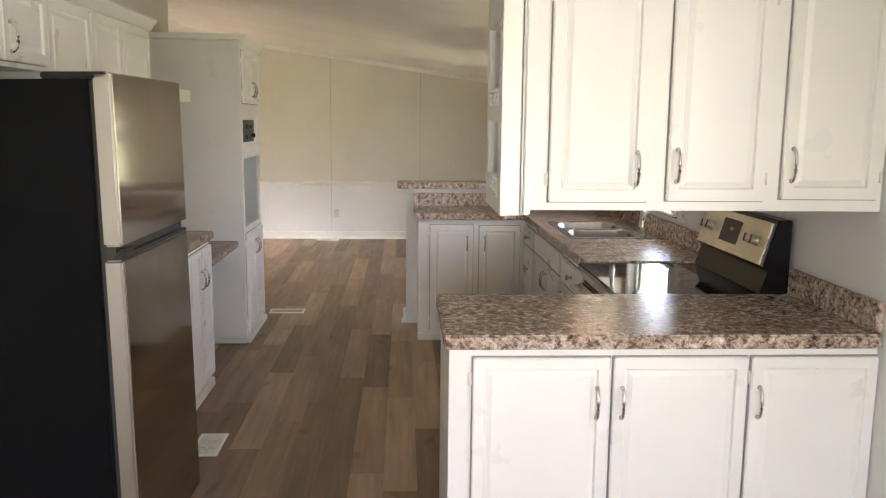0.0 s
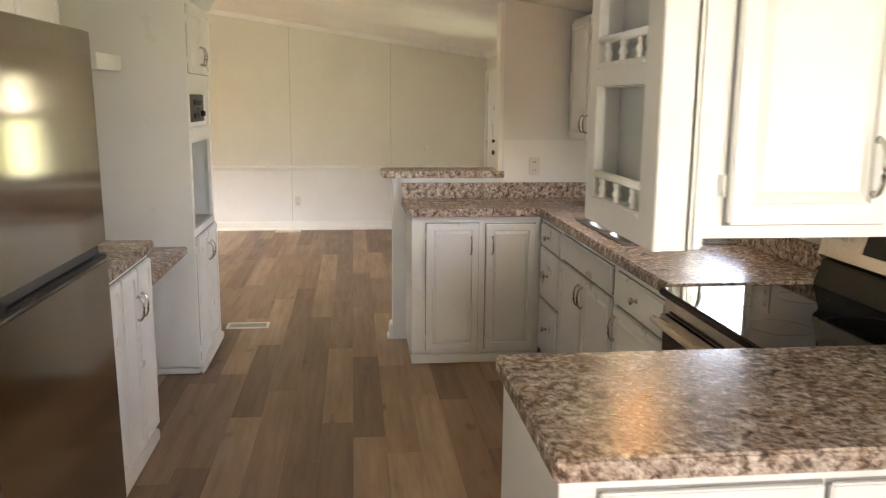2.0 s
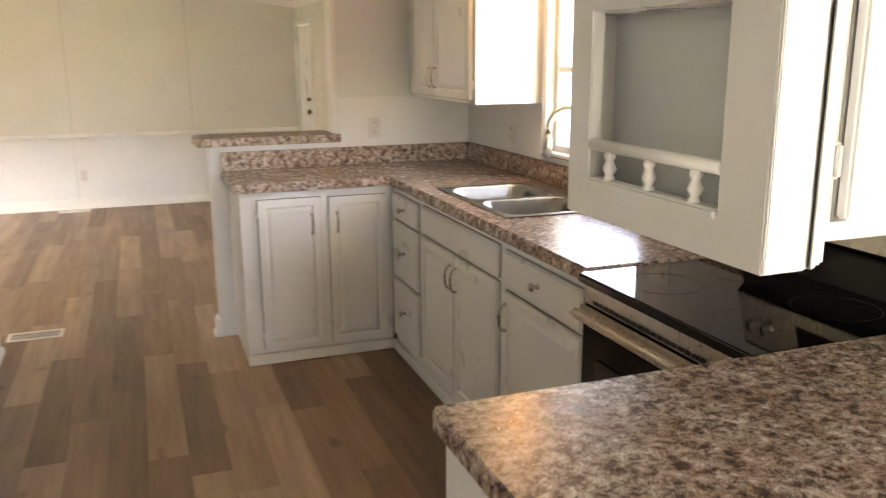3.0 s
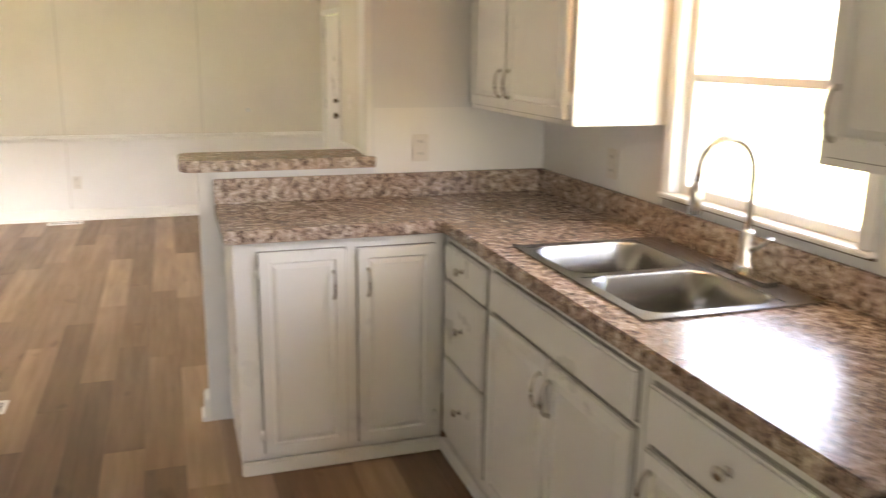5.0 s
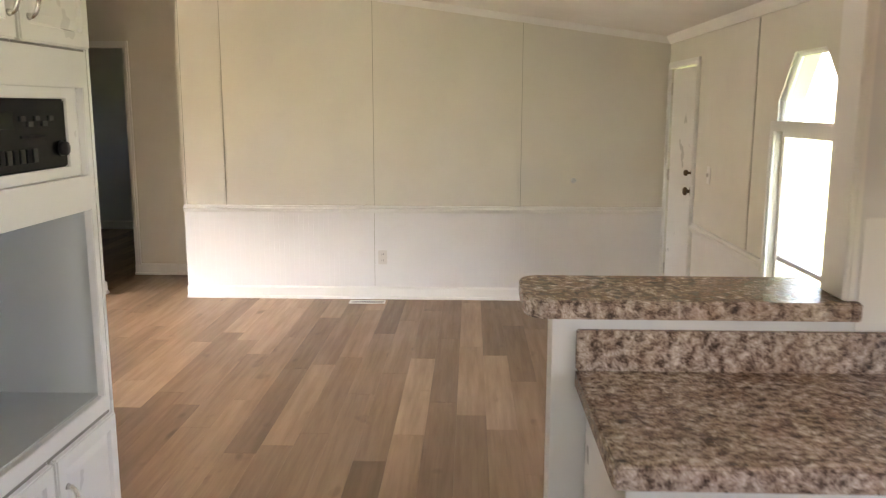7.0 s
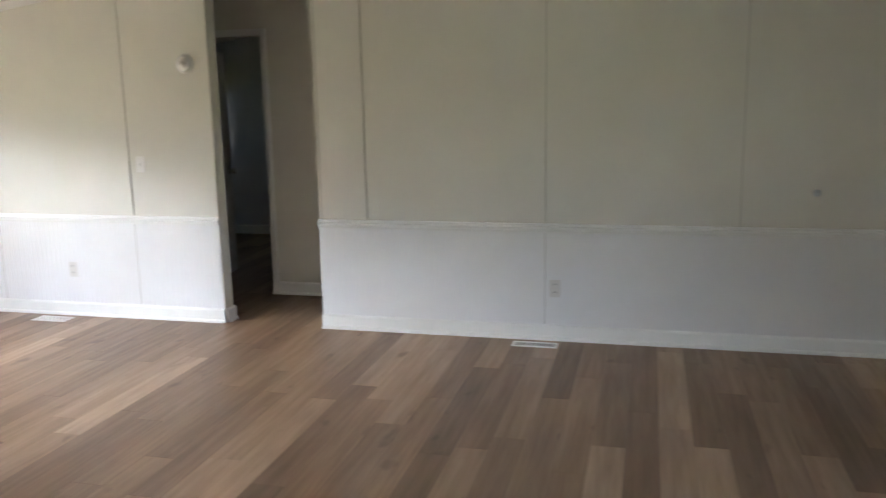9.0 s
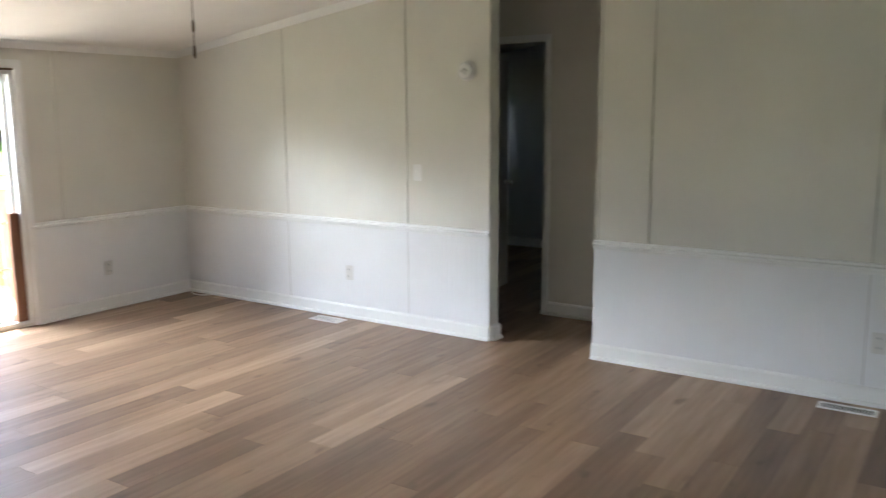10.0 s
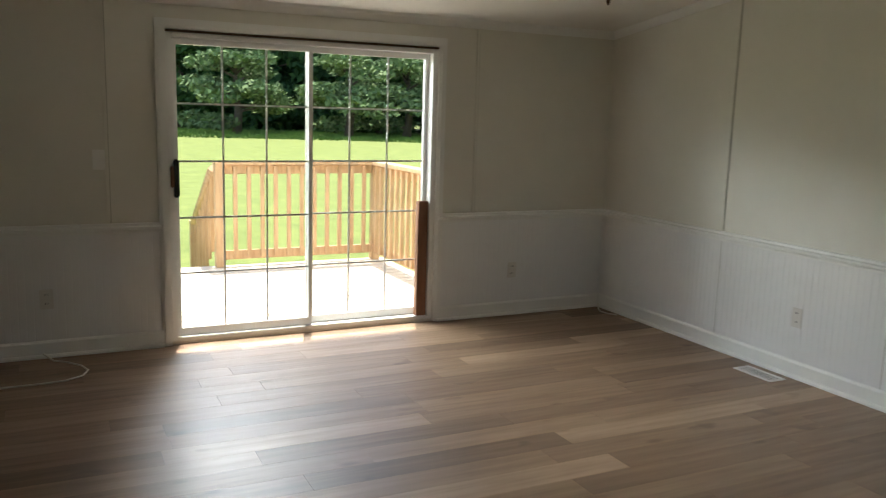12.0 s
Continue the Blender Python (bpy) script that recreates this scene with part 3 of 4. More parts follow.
def cabinet(name, m, w, d, z0, z1, fronts, label, group="", toe=0.0, open_top=0.0, material=CAB):
    """Front at local y=0 facing -y. fronts: (x0, x1, z0, z1, kind, pull x or None, pull z, hinge side)."""
    t = thing(name, m, label, "cabinet", group)
    if open_top:
        part("body", box(0, w, 0.02, d, z0 + toe, open_top, 0.0025), material, t)
        part("face_frame", box(0, w, 0, 0.0195, z0 + toe, z1, 0.002), material, t)
        for sx in (0, w - 0.018):
            part("side", box(sx, sx + 0.018, 0.02, d, open_top + 0.0005, z1, 0.001), material, t)
    else:
        part("body", box(0, w, 0, d, z0 + toe, z1, 0.0025), material, t)
    if toe:
        part("toe_kick", box(0.004, w - 0.004, 0.012, d, z0, z0 + toe, 0), material, t)
        part("base_trim", box(-0.002, w + 0.002, -0.014, 0.012, z0, z0 + 0.055, 0.006), TRIM, t)
    for x0, x1, a, b, kind, px, pz, side in fronts:
        maker = raised_door if kind == "door" else flat_door
        bm = maker(x1 - x0, b - a)
        bm.transform(Matrix.Translation((x0, -0.001, a)))
        leaf = part("door" if kind in ("door", "flat") else "drawer", bm, material, t)
        part("shadow_gap", box(x0 - 0.004, x1 + 0.004, -0.0012, 0.001, a - 0.004, b + 0.004), SHADOWGAP, t)
        if px is not None:
            if kind == "drawer":
                part("knob", knob(px, pz, -0.02), CHROME, leaf, "dark nickel knob")
            else:
                part("handle", pull(px, pz, 0.1, -0.02), CHROME, leaf, "brushed nickel bow pull")
        if side:
            hx = x0 - 0.009 if side == "l" else x1 + 0.009
            for hz in (a + 0.07, b - 0.07):
                part("hinge", hinge(hx, hz), TRIM, leaf, "painted exposed hinge")
    return t


# ---- peninsula with cabinets, counter and hanging cabinets ----
PY = 2.722
cabinet("base_cabinet", facing(0.355, PY, 0, 0), KX - 0.355, 0.56, 0, 0.892, [
    (0.075, 0.510, 0.105, 0.862, "door", 0.470, 0.715, "l"),
    (0.523, 0.955, 0.105, 0.862, "door", 0.551, 0.715, "r"),
    (0.968, 1.382, 0.105, 0.862, "door", 0.995, 0.715, "r")], "white peninsula base cabinet with three raised panel doors", "kitchen base cabinets", 0.09)
ct = thing("peninsula_countertop", None, "brown granite-look laminate top on the peninsula", "countertop")
part("worktop", box(0.338, KX - 0.004, 2.688, 3.307, 0.893, 0.94, 0.006, 3), LAMINATE, ct)
part("backsplash", box(KX - 0.026, KX - 0.002, 2.70, 3.307, 0.9405, 1.04, 0.004), LAMINATE, ct)

UY = 2.778
cabinet("wall_cabinet", facing(0.60, UY, 0, 0), KX - 0.602, 0.33, 1.322, 2.07, [
    (0.062, 0.370, 1.350, 2.045, "door", 0.335, 1.455, "l"),
    (0.435, 0.746, 1.355, 2.045, "door", 0.462, 1.465, "r"),
    (0.802, 1.115, 1.362, 2.045, "door", 0.829, 1.47, "r")], "white hanging cabinet with three raised panel doors", "kitchen wall cabinets")
part("spice_rack_link", box(0.5765, 0.5995, 2.722, 3.11, 1.312, 2.07, 0.004), CAB)
tagged(bpy.data.objects["spice_rack_link"], "white filler post beside the hanging cabinet", "trim", kind="structure")


def spice_shelf():
    t = thing("end_shelf", Matrix.Translation((0.504, 2.715, 1.30)), "white open end shelf with little spindle rails", "shelf")
    # face frame on the -x side, local y runs along the face
    part("face_frame", slab([0, 0.078, 0.365, 0.425], [0.01, 0.058, 0.072, 0.112, 0.122, 0.30, 0.336, 0.346, 0.385, 0.395, 0.60, 0.77], lambda i, j: i != 1 or j in (0, 5, 10), 0, 0.02, ALONG_Y, 0.002), CAB, t)
    part("side", box(0.0205, 0.072, 0.0, 0.012, 0.012, 0.77, 0.002), CAB, t)
    part("side", box(0.0205, 0.074, 0.41, 0.424, 0.012, 0.77, 0.002), CAB, t)
    part("front_board", box(0.0005, 0.0565, -0.004, -0.0002, 0.012, 0.77, 0.0015), CAB, t)
    part("bead", box(0.060, 0.071, -0.006, -0.0002, 0.012, 0.77, 0.003), CAB, t)
    part("back", box(0.066, 0.072, 0.012, 0.41, 0.012, 0.77), INNER, t, "grey shelf back")
    for z in (0.056, 0.31, 0.60):
        part("shelf_board", box(0.0205, 0.066, 0.012, 0.41, z - 0.012, z, 0.002), CAB, t)
    for z in (0.058, 0.336):
        rail = part("gallery_rail", tube([(0.006, 0.078, z + 0.058), (0.006, 0.365, z + 0.058)], 0.0085, 8), CAB, t)
        part("gallery_rail", box(-0.004, 0.016, 0.078, 0.365, z - 0.002, z + 0.012, 0.004), CAB, t)
        for i in range(3):
            y = 0.078 + 0.287 * (i + 0.5) / 3
            part("spindle", lathe([(0.007, 0.01), (0.009, 0.015), (0.0055, 0.019), (0.0105, 0.027), (0.0065, 0.036), (0.0055, 0.04), (0.0085, 0.044), (0.007, 0.052)], Matrix.Translation((0.006, y, z)), 12), CAB, t)
    return t


spice_shelf()

# ---- sink run and second peninsula ----
SX = 1.10
cabinet("base_cabinet", facing(SX, 6.06, 0, -90), 0.47, 0.60, 0, 0.892, [
    (0.045, 0.445, 0.735, 0.862, "drawer", 0.245, 0.80, ""),
    (0.045, 0.445, 0.43, 0.722, "drawer", 0.245, 0.58, ""),
    (0.045, 0.445, 0.105, 0.417, "drawer", 0.245, 0.27, "")], "white base cabinet with three flat drawers", "kitchen base cabinets", 0.09)
cabinet("base_cabinet", facing(SX, 5.588, 0, -90), 0.92, 0.60, 0, 0.892, [
    (0.03, 0.895, 0.745, 0.868, "flat", None, 0, ""),
    (0.03, 0.455, 0.105, 0.728, "door", 0.43, 0.63, ""),
    (0.468, 0.895, 0.105, 0.728, "door", 0.492, 0.63, "")], "white sink base cabinet with two doors", "kitchen base cabinets", 0.09, 0.74)
cabinet("base_cabinet", facing(SX, 4.666, 0, -90), 0.62, 0.60, 0, 0.892, [
    (0.03, 0.59, 0.728, 0.862, "drawer", 0.31, 0.80, ""),
    (0.03, 0.59, 0.105, 0.712, "door", 0.065, 0.62, "r")], "white base cabinet with a drawer above a door", "kitchen base cabinets", 0.09)
CY = 6.068
cabinet("base_cabinet", facing(0.322, CY, 0, 0), 0.774, 0.51, 0, 0.892, [
    (0.085, 0.395, 0.085, 0.852, "door", 0.350, 0.72, "l"),
    (0.440, 0.735, 0.085, 0.848, "door", 0.478, 0.72, "r")], "white base cabinet with two tall raised doors", "kitchen base cabinets", 0.06)

ct2 = thing("kitchen_countertop", None, "brown granite-look laminate top round the sink", "countertop")
xs = [0.292, 1.075, 1.185, 1.60, KX - 0.003]
ys = [4.045, 4.815, 5.545, 6.028, 6.583]
part("worktop", slab(xs, ys, lambda i, j: (i >= 1 and not (i == 2 and j == 1)) or j == 3, 0.893, 0.94, None, 0.005), LAMINATE, ct2)
part("backsplash", box(0.292, KX - 0.028, 6.560, 6.584, 0.9405, 1.04, 0.004), LAMINATE, ct2)
part("backsplash", box(KX - 0.026, KX - 0.001, 4.045, 6.584, 0.9405, 1.04, 0.004), LAMINATE, ct2)

bar = thing("breakfast_bar_top", None, "rounded granite-look laminate bar top on the half wall", "countertop")
out = [(0.975, 6.552), (0.975, 6.86)]
for cy, start in ((6.80, 90), (6.612, 180)):
    for i in range(5):
        a = math.radians(start + 90 * i / 4)
        out.append((0.225 + 0.06 * math.cos(a), cy + 0.06 * math.sin(a)))
bmb = prism(out, 1.07, 1.115, None, 0.005)
bmesh.ops.bisect_plane(bmb, geom=bmb.verts[:] + bmb.edges[:] + bmb.faces[:], plane_co=(0.928, 0, 0), plane_no=(1, 0, 0), clear_outer=True)
bmesh.ops.holes_fill(bmb, edges=[e for e in bmb.edges if e.is_boundary])
part("bar_top", bmb, LAMINATE, bar)
part("front_return", box(0.929, 0.955, 6.552, 6.584, 1.07, 1.115, 0.004), LAMINATE, bar)
wt = thing("wall_end_trim", None, "white corner trim on the short kitchen wall", "trim", kind="structure")
part("cap", box(0.917, 0.9295, 6.578, 6.708, 1.116, 2.17, 0.003), TRIM, wt)
part("corner_bead", box(0.929, 0.945, 6.579, 6.5845, 1.116, 2.17, 0.002), TRIM, wt)
pb = thing("splash_panel", None, "pale smooth splash panel above the counter", "panel", kind="structure")
part("board", box(0.952, KX - 0.006, 6.5795, 6.5845, 1.041, 1.315, 0.002), WAINS, pb)
part("board", box(KX - 0.005, KX, 5.63, 6.5790, 1.041, 1.315, 0.002), GREYW, pb)


def sink():
    t = thing("kitchen_sink", Matrix.Translation((1.16, 4.79, 0.94)), "stainless steel double bowl drop-in sink", "sink")
    X, Y = 0.53, 0.78
    part("rim", slab([0, 0.035, 0.425, X], [0, 0.035, 0.375, 0.405, 0.745, Y], lambda i, j: not (i == 1 and j in (1, 3)), 0.0005, 0.006, None, 0.002), SINKST, t)
    for y0, y1 in ((0.035, 0.375), (0.405, 0.745)):
        b = bmesh.new()
        rings = []
        for s, z in ((0.0, 0.004), (0.006, -0.004), (0.016, -0.10), (0.03, -0.155), (0.07, -0.17)):
            x0, x1, a0, a1 = 0.035 + s, 0.425 - s, y0 + s, y1 - s
            r = max(0.075 - s * 0.3, 0.02)
            ring = []
            for cx, cy, st in ((x1 - r, a1 - r, 0), (x0 + r, a1 - r, 90), (x0 + r, a0 + r, 180), (x1 - r, a0 + r, 270)):
                for k in range(6):
                    an = math.radians(st + 18 * k)
                    ring.append(b.verts.new((cx + r * math.cos(an), cy + r * math.sin(an), z)))
            rings.append(ring)
        for p, q in zip(rings, rings[1:]):
            for k in range(len(p)):
                f = b.faces.new([p[k], p[(k + 1) % len(p)], q[(k + 1) % len(p)], q[k]])
                f.smooth = True
        b.faces.new(rings[-1])
        # corner fillets between the rounded bowl and its square cut-out
        cs = [(0.425, y1), (0.035, y1), (0.035, y0), (0.425, y0)]
        for c, (cx, cy) in enumerate(cs):
            v = b.verts.new((cx, cy, 0.0045))
            for k in range(5):
                b.faces.new([v, rings[0][c * 6 + k], rings[0][c * 6 + k + 1]])
        bowl = part("bowl", b, SINKST, t)
        part("drain", lathe([(0.045, -0.169), (0.045, -0.166), (0.03, -0.1655), (0.001, -0.167)], Matrix.Translation((0.23, (y0 + y1) / 2, 0)), 20), CHROME, bowl)


sink()


def faucet():
    t = thing("faucet", Matrix.Translation((1.655, 5.07, 0.946)), "chrome gooseneck kitchen faucet with a pull-down head", "faucet")
    part("deck_plate", box(-0.028, 0.028, -0.12, 0.12, 0, 0.008, 0.004), CHROME, t)
    part("base", lathe([(0.027, 0.008), (0.027, 0.03), (0.021, 0.05), (0.018, 0.12), (0.014, 0.13)]), CHROME, t)
    pts = [(0, 0, 0.12), (0, 0, 0.30)] + [(-0.085 + 0.085 * math.cos(math.radians(a)), 0.01 * a / 180, 0.30 + 0.085 * math.sin(math.radians(a))) for a in range(15, 181, 15)] + [(-0.172, 0.012, 0.27)]
    part("spout", tube(pts, 0.0115, 10), CHROME, t)
    part("spray_head", lathe([(0.012, 0), (0.017, -0.03), (0.019, -0.085), (0.014, -0.092)], Matrix.Translation((-0.172, 0.012, 0.27))), CHROME, t)
    lv = part("lever", tube([(0, -0.018, 0.075), (0, -0.045, 0.085), (-0.004, -0.10, 0.125)], [0.009, 0.008, 0.005], 8), CHROME, t)


faucet()

cabinet("wall_cabinet", facing(1.385, 6.575, 0, -90), 0.945, 0.35, 1.315, 2.07, [
    (0.03, 0.405, 1.335, 2.045, "door", 0.375, 1.43, ""),
    (0.425, 0.915, 1.335, 2.045, "door", 0.455, 1.43, "r")], "white hanging cabinet between wall and window", "kitchen wall cabinets")
cabinet("wall_cabinet", facing(1.385, 4.56, 0, -90), 0.45, 0.35, 1.335, 2.07, [
    (0.03, 0.42, 1.355, 2.045, "door", 0.055, 1.44, "r")], "white hanging cabinet beside the sink window", "kitchen wall cabinets")
lt = thing("sink_light", Matrix.Translation((1.42, 5.20, ceiling_z(1.42))), "small round ceiling lamp above the sink", "ceiling light")
part("canopy", lathe([(0.07, 0.05), (0.07, 0.0), (0.02, -0.01)], None, 20), CHROME, lt)
part("socket", lathe([(0.02, -0.01), (0.022, -0.06), (0.02, -0.075)], None, 16), PLASTIC, lt)


def kitchen_range():
    t = thing("range", facing(1.06, 4.035, 0, -90), "black and stainless electric range with glass cooktop", "range")
    W = 0.722
    part("body", box(0.0, W, 0.03, 0.66, 0.06, 0.905, 0.004), BLACK, t)
    top = part("cooktop", box(-0.002, W + 0.002, -0.018, 0.56, 0.906, 0.934, 0.006, 3), COOKTOP, t, "glossy black ceramic glass")
    for bx_, by, r in ((0.19, 0.14, 0.105), (0.53, 0.14, 0.085), (0.19, 0.40, 0.08), (0.53, 0.40, 0.105)):
        part("burner_ring", tube([(bx_ + r * math.cos(a), by + r * math.sin(a), 0.9338) for a in [i * math.pi / 16 for i in range(33)]], 0.0007, 4), BLKPLASTIC, top)
    door = part("oven_door", box(0.006, W - 0.006, 0.0, 0.03, 0.22, 0.84, 0.005), BLACK, t)
    part("oven_glass", box(0.09, W - 0.09, -0.004, 0.0, 0.34, 0.70, 0.002), COOKTOP, door)
    part("door_top_trim", box(0.006, W - 0.006, -0.012, 0.0, 0.79, 0.842, 0.004), RANGEST, door, "brushed stainless door trim")
    for i in range(22):
        part("vent_slot", box(0.06 + i * 0.028, 0.08 + i * 0.028, 0.0, 0.029, 0.852, 0.862), SLOT, t)
    part("front_lip", box(0.004, W - 0.004, 0.004, 0.03, 0.844, 0.905, 0.003), RANGEST, t, "brushed stainless front strip")
    h = part("oven_handle", box(0.03, W - 0.03, -0.062, -0.036, 0.815, 0.845, 0.01, 3), RANGEST, door, "brushed stainless bar handle")
    for x in (0.06, W - 0.06):
        part("handle_post", box(x - 0.012, x + 0.012, -0.04, -0.01, 0.82, 0.84, 0.004), RANGEST, h)
    part("storage_drawer", box(0.006, W - 0.006, 0.0, 0.03, 0.075, 0.21, 0.005), RANGEST, t, "brushed stainless drawer")
    # sloping control console
    side = [(0.545, 0.934), (0.66, 0.934), (0.66, 1.228), (0.603, 1.228), (0.553, 1.045), (0.575, 1.025)]
    part("console", prism(side, 0.0, W, Matrix(((0, 0, 1, 0), (1, 0, 0, 0), (0, 1, 0, 0), (0, 0, 0, 1))), 0.004), BLACK, t)
    a = math.degrees(math.atan2(0.044, 0.155))
    pm = Matrix.Translation((0.0, 0.550, 1.048)) @ pose(0, 0, 0, -a)
    b = box(0.012, W - 0.028, -0.004, 0.004, 0.0, 0.172, 0.002)
    b.transform(pm)
    pan = part("console_panel", b, RANGEST, t, "brushed stainless control panel")
    b = box(W / 2 - 0.11, W / 2 + 0.075, -0.0065, -0.0045, 0.04, 0.142, 0.001)
    b.transform(pm)
    disp = part("display", b, BLKPLASTIC, pan, "dark oven display")
    b = box(W / 2 - 0.02, W / 2 + 0.012, -0.0072, -0.0066, 0.095, 0.108)
    b.transform(pm)
    part("digits", b, CHROME, disp)
    for x in (0.075, 0.135, W - 0.165, W - 0.105):
        prof = [(0.024, 0), (0.024, 0.006), (0.019, 0.01), (0.0175, 0.026), (0.012, 0.028)]
        kn = part("control_knob", lathe(prof, pm @ Matrix.Translation((x, -0.005, 0.088)) @ pose(0, 0, 0, 90), 18), RANGEST, pan, "stainless control knob")
        b = box(x - 0.004, x + 0.004, -0.036, -0.030, 0.071, 0.105, 0.001)
        b.transform(pm)
        part("grip", b, BLKPLASTIC, kn)
    return t


kitchen_range()

# ---- the fridge side ----


def fridge():
    t = thing("refrigerator", pose(-0.668, 2.866, 0, 0, 0, 89) @ pose(0, 0, 0, -0.8), "top-freezer refrigerator with stainless doors and black sides", "refrigerator")
    W, H = 0.728, 1.715
    part("body", box(0.0, W, 0.075, 0.75, 0.02, H, 0.006), BLKSIDE, t, "black textured cabinet sides")
    part("gasket", box(0.012, W - 0.012, 0.063, 0.075, 0.06, H - 0.005), SLOT, t)
    part("top_hinge_cover", box(0.0, 0.14, 0.02, 0.22, H + 0.0005, H + 0.022, 0.004), BLKPLASTIC, t, "black plastic hinge cover")
    for name, z0, z1 in (("freezer_door", 1.186, H + 0.02), ("fridge_door", 0.05, 1.143)):
        d = part(name, box(0.0, W, 0.004, 0.062, z0, z1, 0.008, 3), STEELDK, t)
        part("skin", box(0.004, W - 0.004, 0.0, 0.0045, z0 + 0.004, z1 - 0.004, 0.002), STEEL, d, "brushed stainless door skin")
    g = part("grip_channel", box(0.002, W - 0.002, 0.022, 0.06, 1.143, 1.186), SLOT, t, "dark recessed grip")
    part("grip_lip", prism([(0.0, 1.150), (0.004, 1.144), (0.03, 1.144), (0.03, 1.152), (0.012, 1.178), (0.0, 1.178)], 0.0, 0.10, ALONG_Y @ Matrix.Identity(4), 0.001), BLKPLASTIC, g)
    part("grip_bar", box(0.10, W, 0.002, 0.022, 1.144, 1.158, 0.003), BLKPLASTIC, g)
    for x in (0.05, W - 0.05):
        part("foot", lathe([(0.02, 0), (0.02, 0.02)], Matrix.Translation((x, 0.12, 0)), 12), BLKPLASTIC, t)


fridge()
cabinet("wall_cabinet", facing(-1.15, 2.45, 0, 90), 1.06, 0.40, 1.765, 2.07, [
    (0.03, 0.66, 1.785, 2.045, "door", None, 1.865, ""), (0.68, 1.03, 1.785, 2.045, "door", 0.72, 1.865, "")], "white cabinet hung above the refrigerator", "kitchen wall cabinets")
wc = cabinet("wall_cabinet", facing(-1.17, 3.515, 0, 90), 1.31, 0.38, 1.70, 2.07, [
    (0.015, 0.455, 1.72, 2.045, "door", None, 0, ""), (0.47, 0.85, 1.72, 2.045, "door", None, 0, ""),
    (0.865, 1.295, 1.72, 2.045, "door", None, 0, "")], "white hanging cabinet row with crown trim", "kitchen wall cabinets")
part("crown", prism([(0.0, 2.06), (-0.012, 2.06), (-0.05, 2.11), (-0.05, 2.12), (0.0, 2.12)], 0.0, 1.35, Matrix(((0, 0, 1, 0), (1, 0, 0, 0), (0, 1, 0, 0), (0, 0, 0, 1)))), CAB, wc)
cabinet("base_cabinet", facing(-0.935, 3.70, 0, 90), 1.36, 0.61, 0, 0.892, [
    (0.03, 0.44, 0.09, 0.865, "door", 0.40, 0.75, ""), (0.45, 0.86, 0.09, 0.865, "door", 0.48, 0.75, ""),
    (0.88, 1.105, 0.09, 0.865, "door", 1.075, 0.70, ""), (1.115, 1.345, 0.09, 0.865, "door", 1.145, 0.70, "r")], "white base cabinet with paired doors beside the refrigerator", "kitchen base cabinets", 0.07)
c3 = thing("fridge_side_countertop", None, "granite-look laminate top beside the refrigerator", "countertop")
part("worktop", box(-1.555, -0.905, 3.66, 5.075, 0.893, 0.94, 0.006), LAMINATE, c3)
dk = thing("desk_top", None, "lower granite-look laminate desk top against the pantry", "countertop")
part("desktop", box(-1.555, -0.945, 5.078, 5.985, 0.70, 0.745, 0.006), LAMINATE, dk)
part("cleat", box(-1.555, -1.0, 5.955, 5.985, 0.655, 0.6995, 0.003), CAB, dk, "white support cleat")
sh = thing("wall_shelf", None, "short white shelf box on the wall by the pantry", "shelf")
part("board", box(-1.555, -1.24, 5.55, 5.985, 1.70, 1.78, 0.003), CAB, sh)


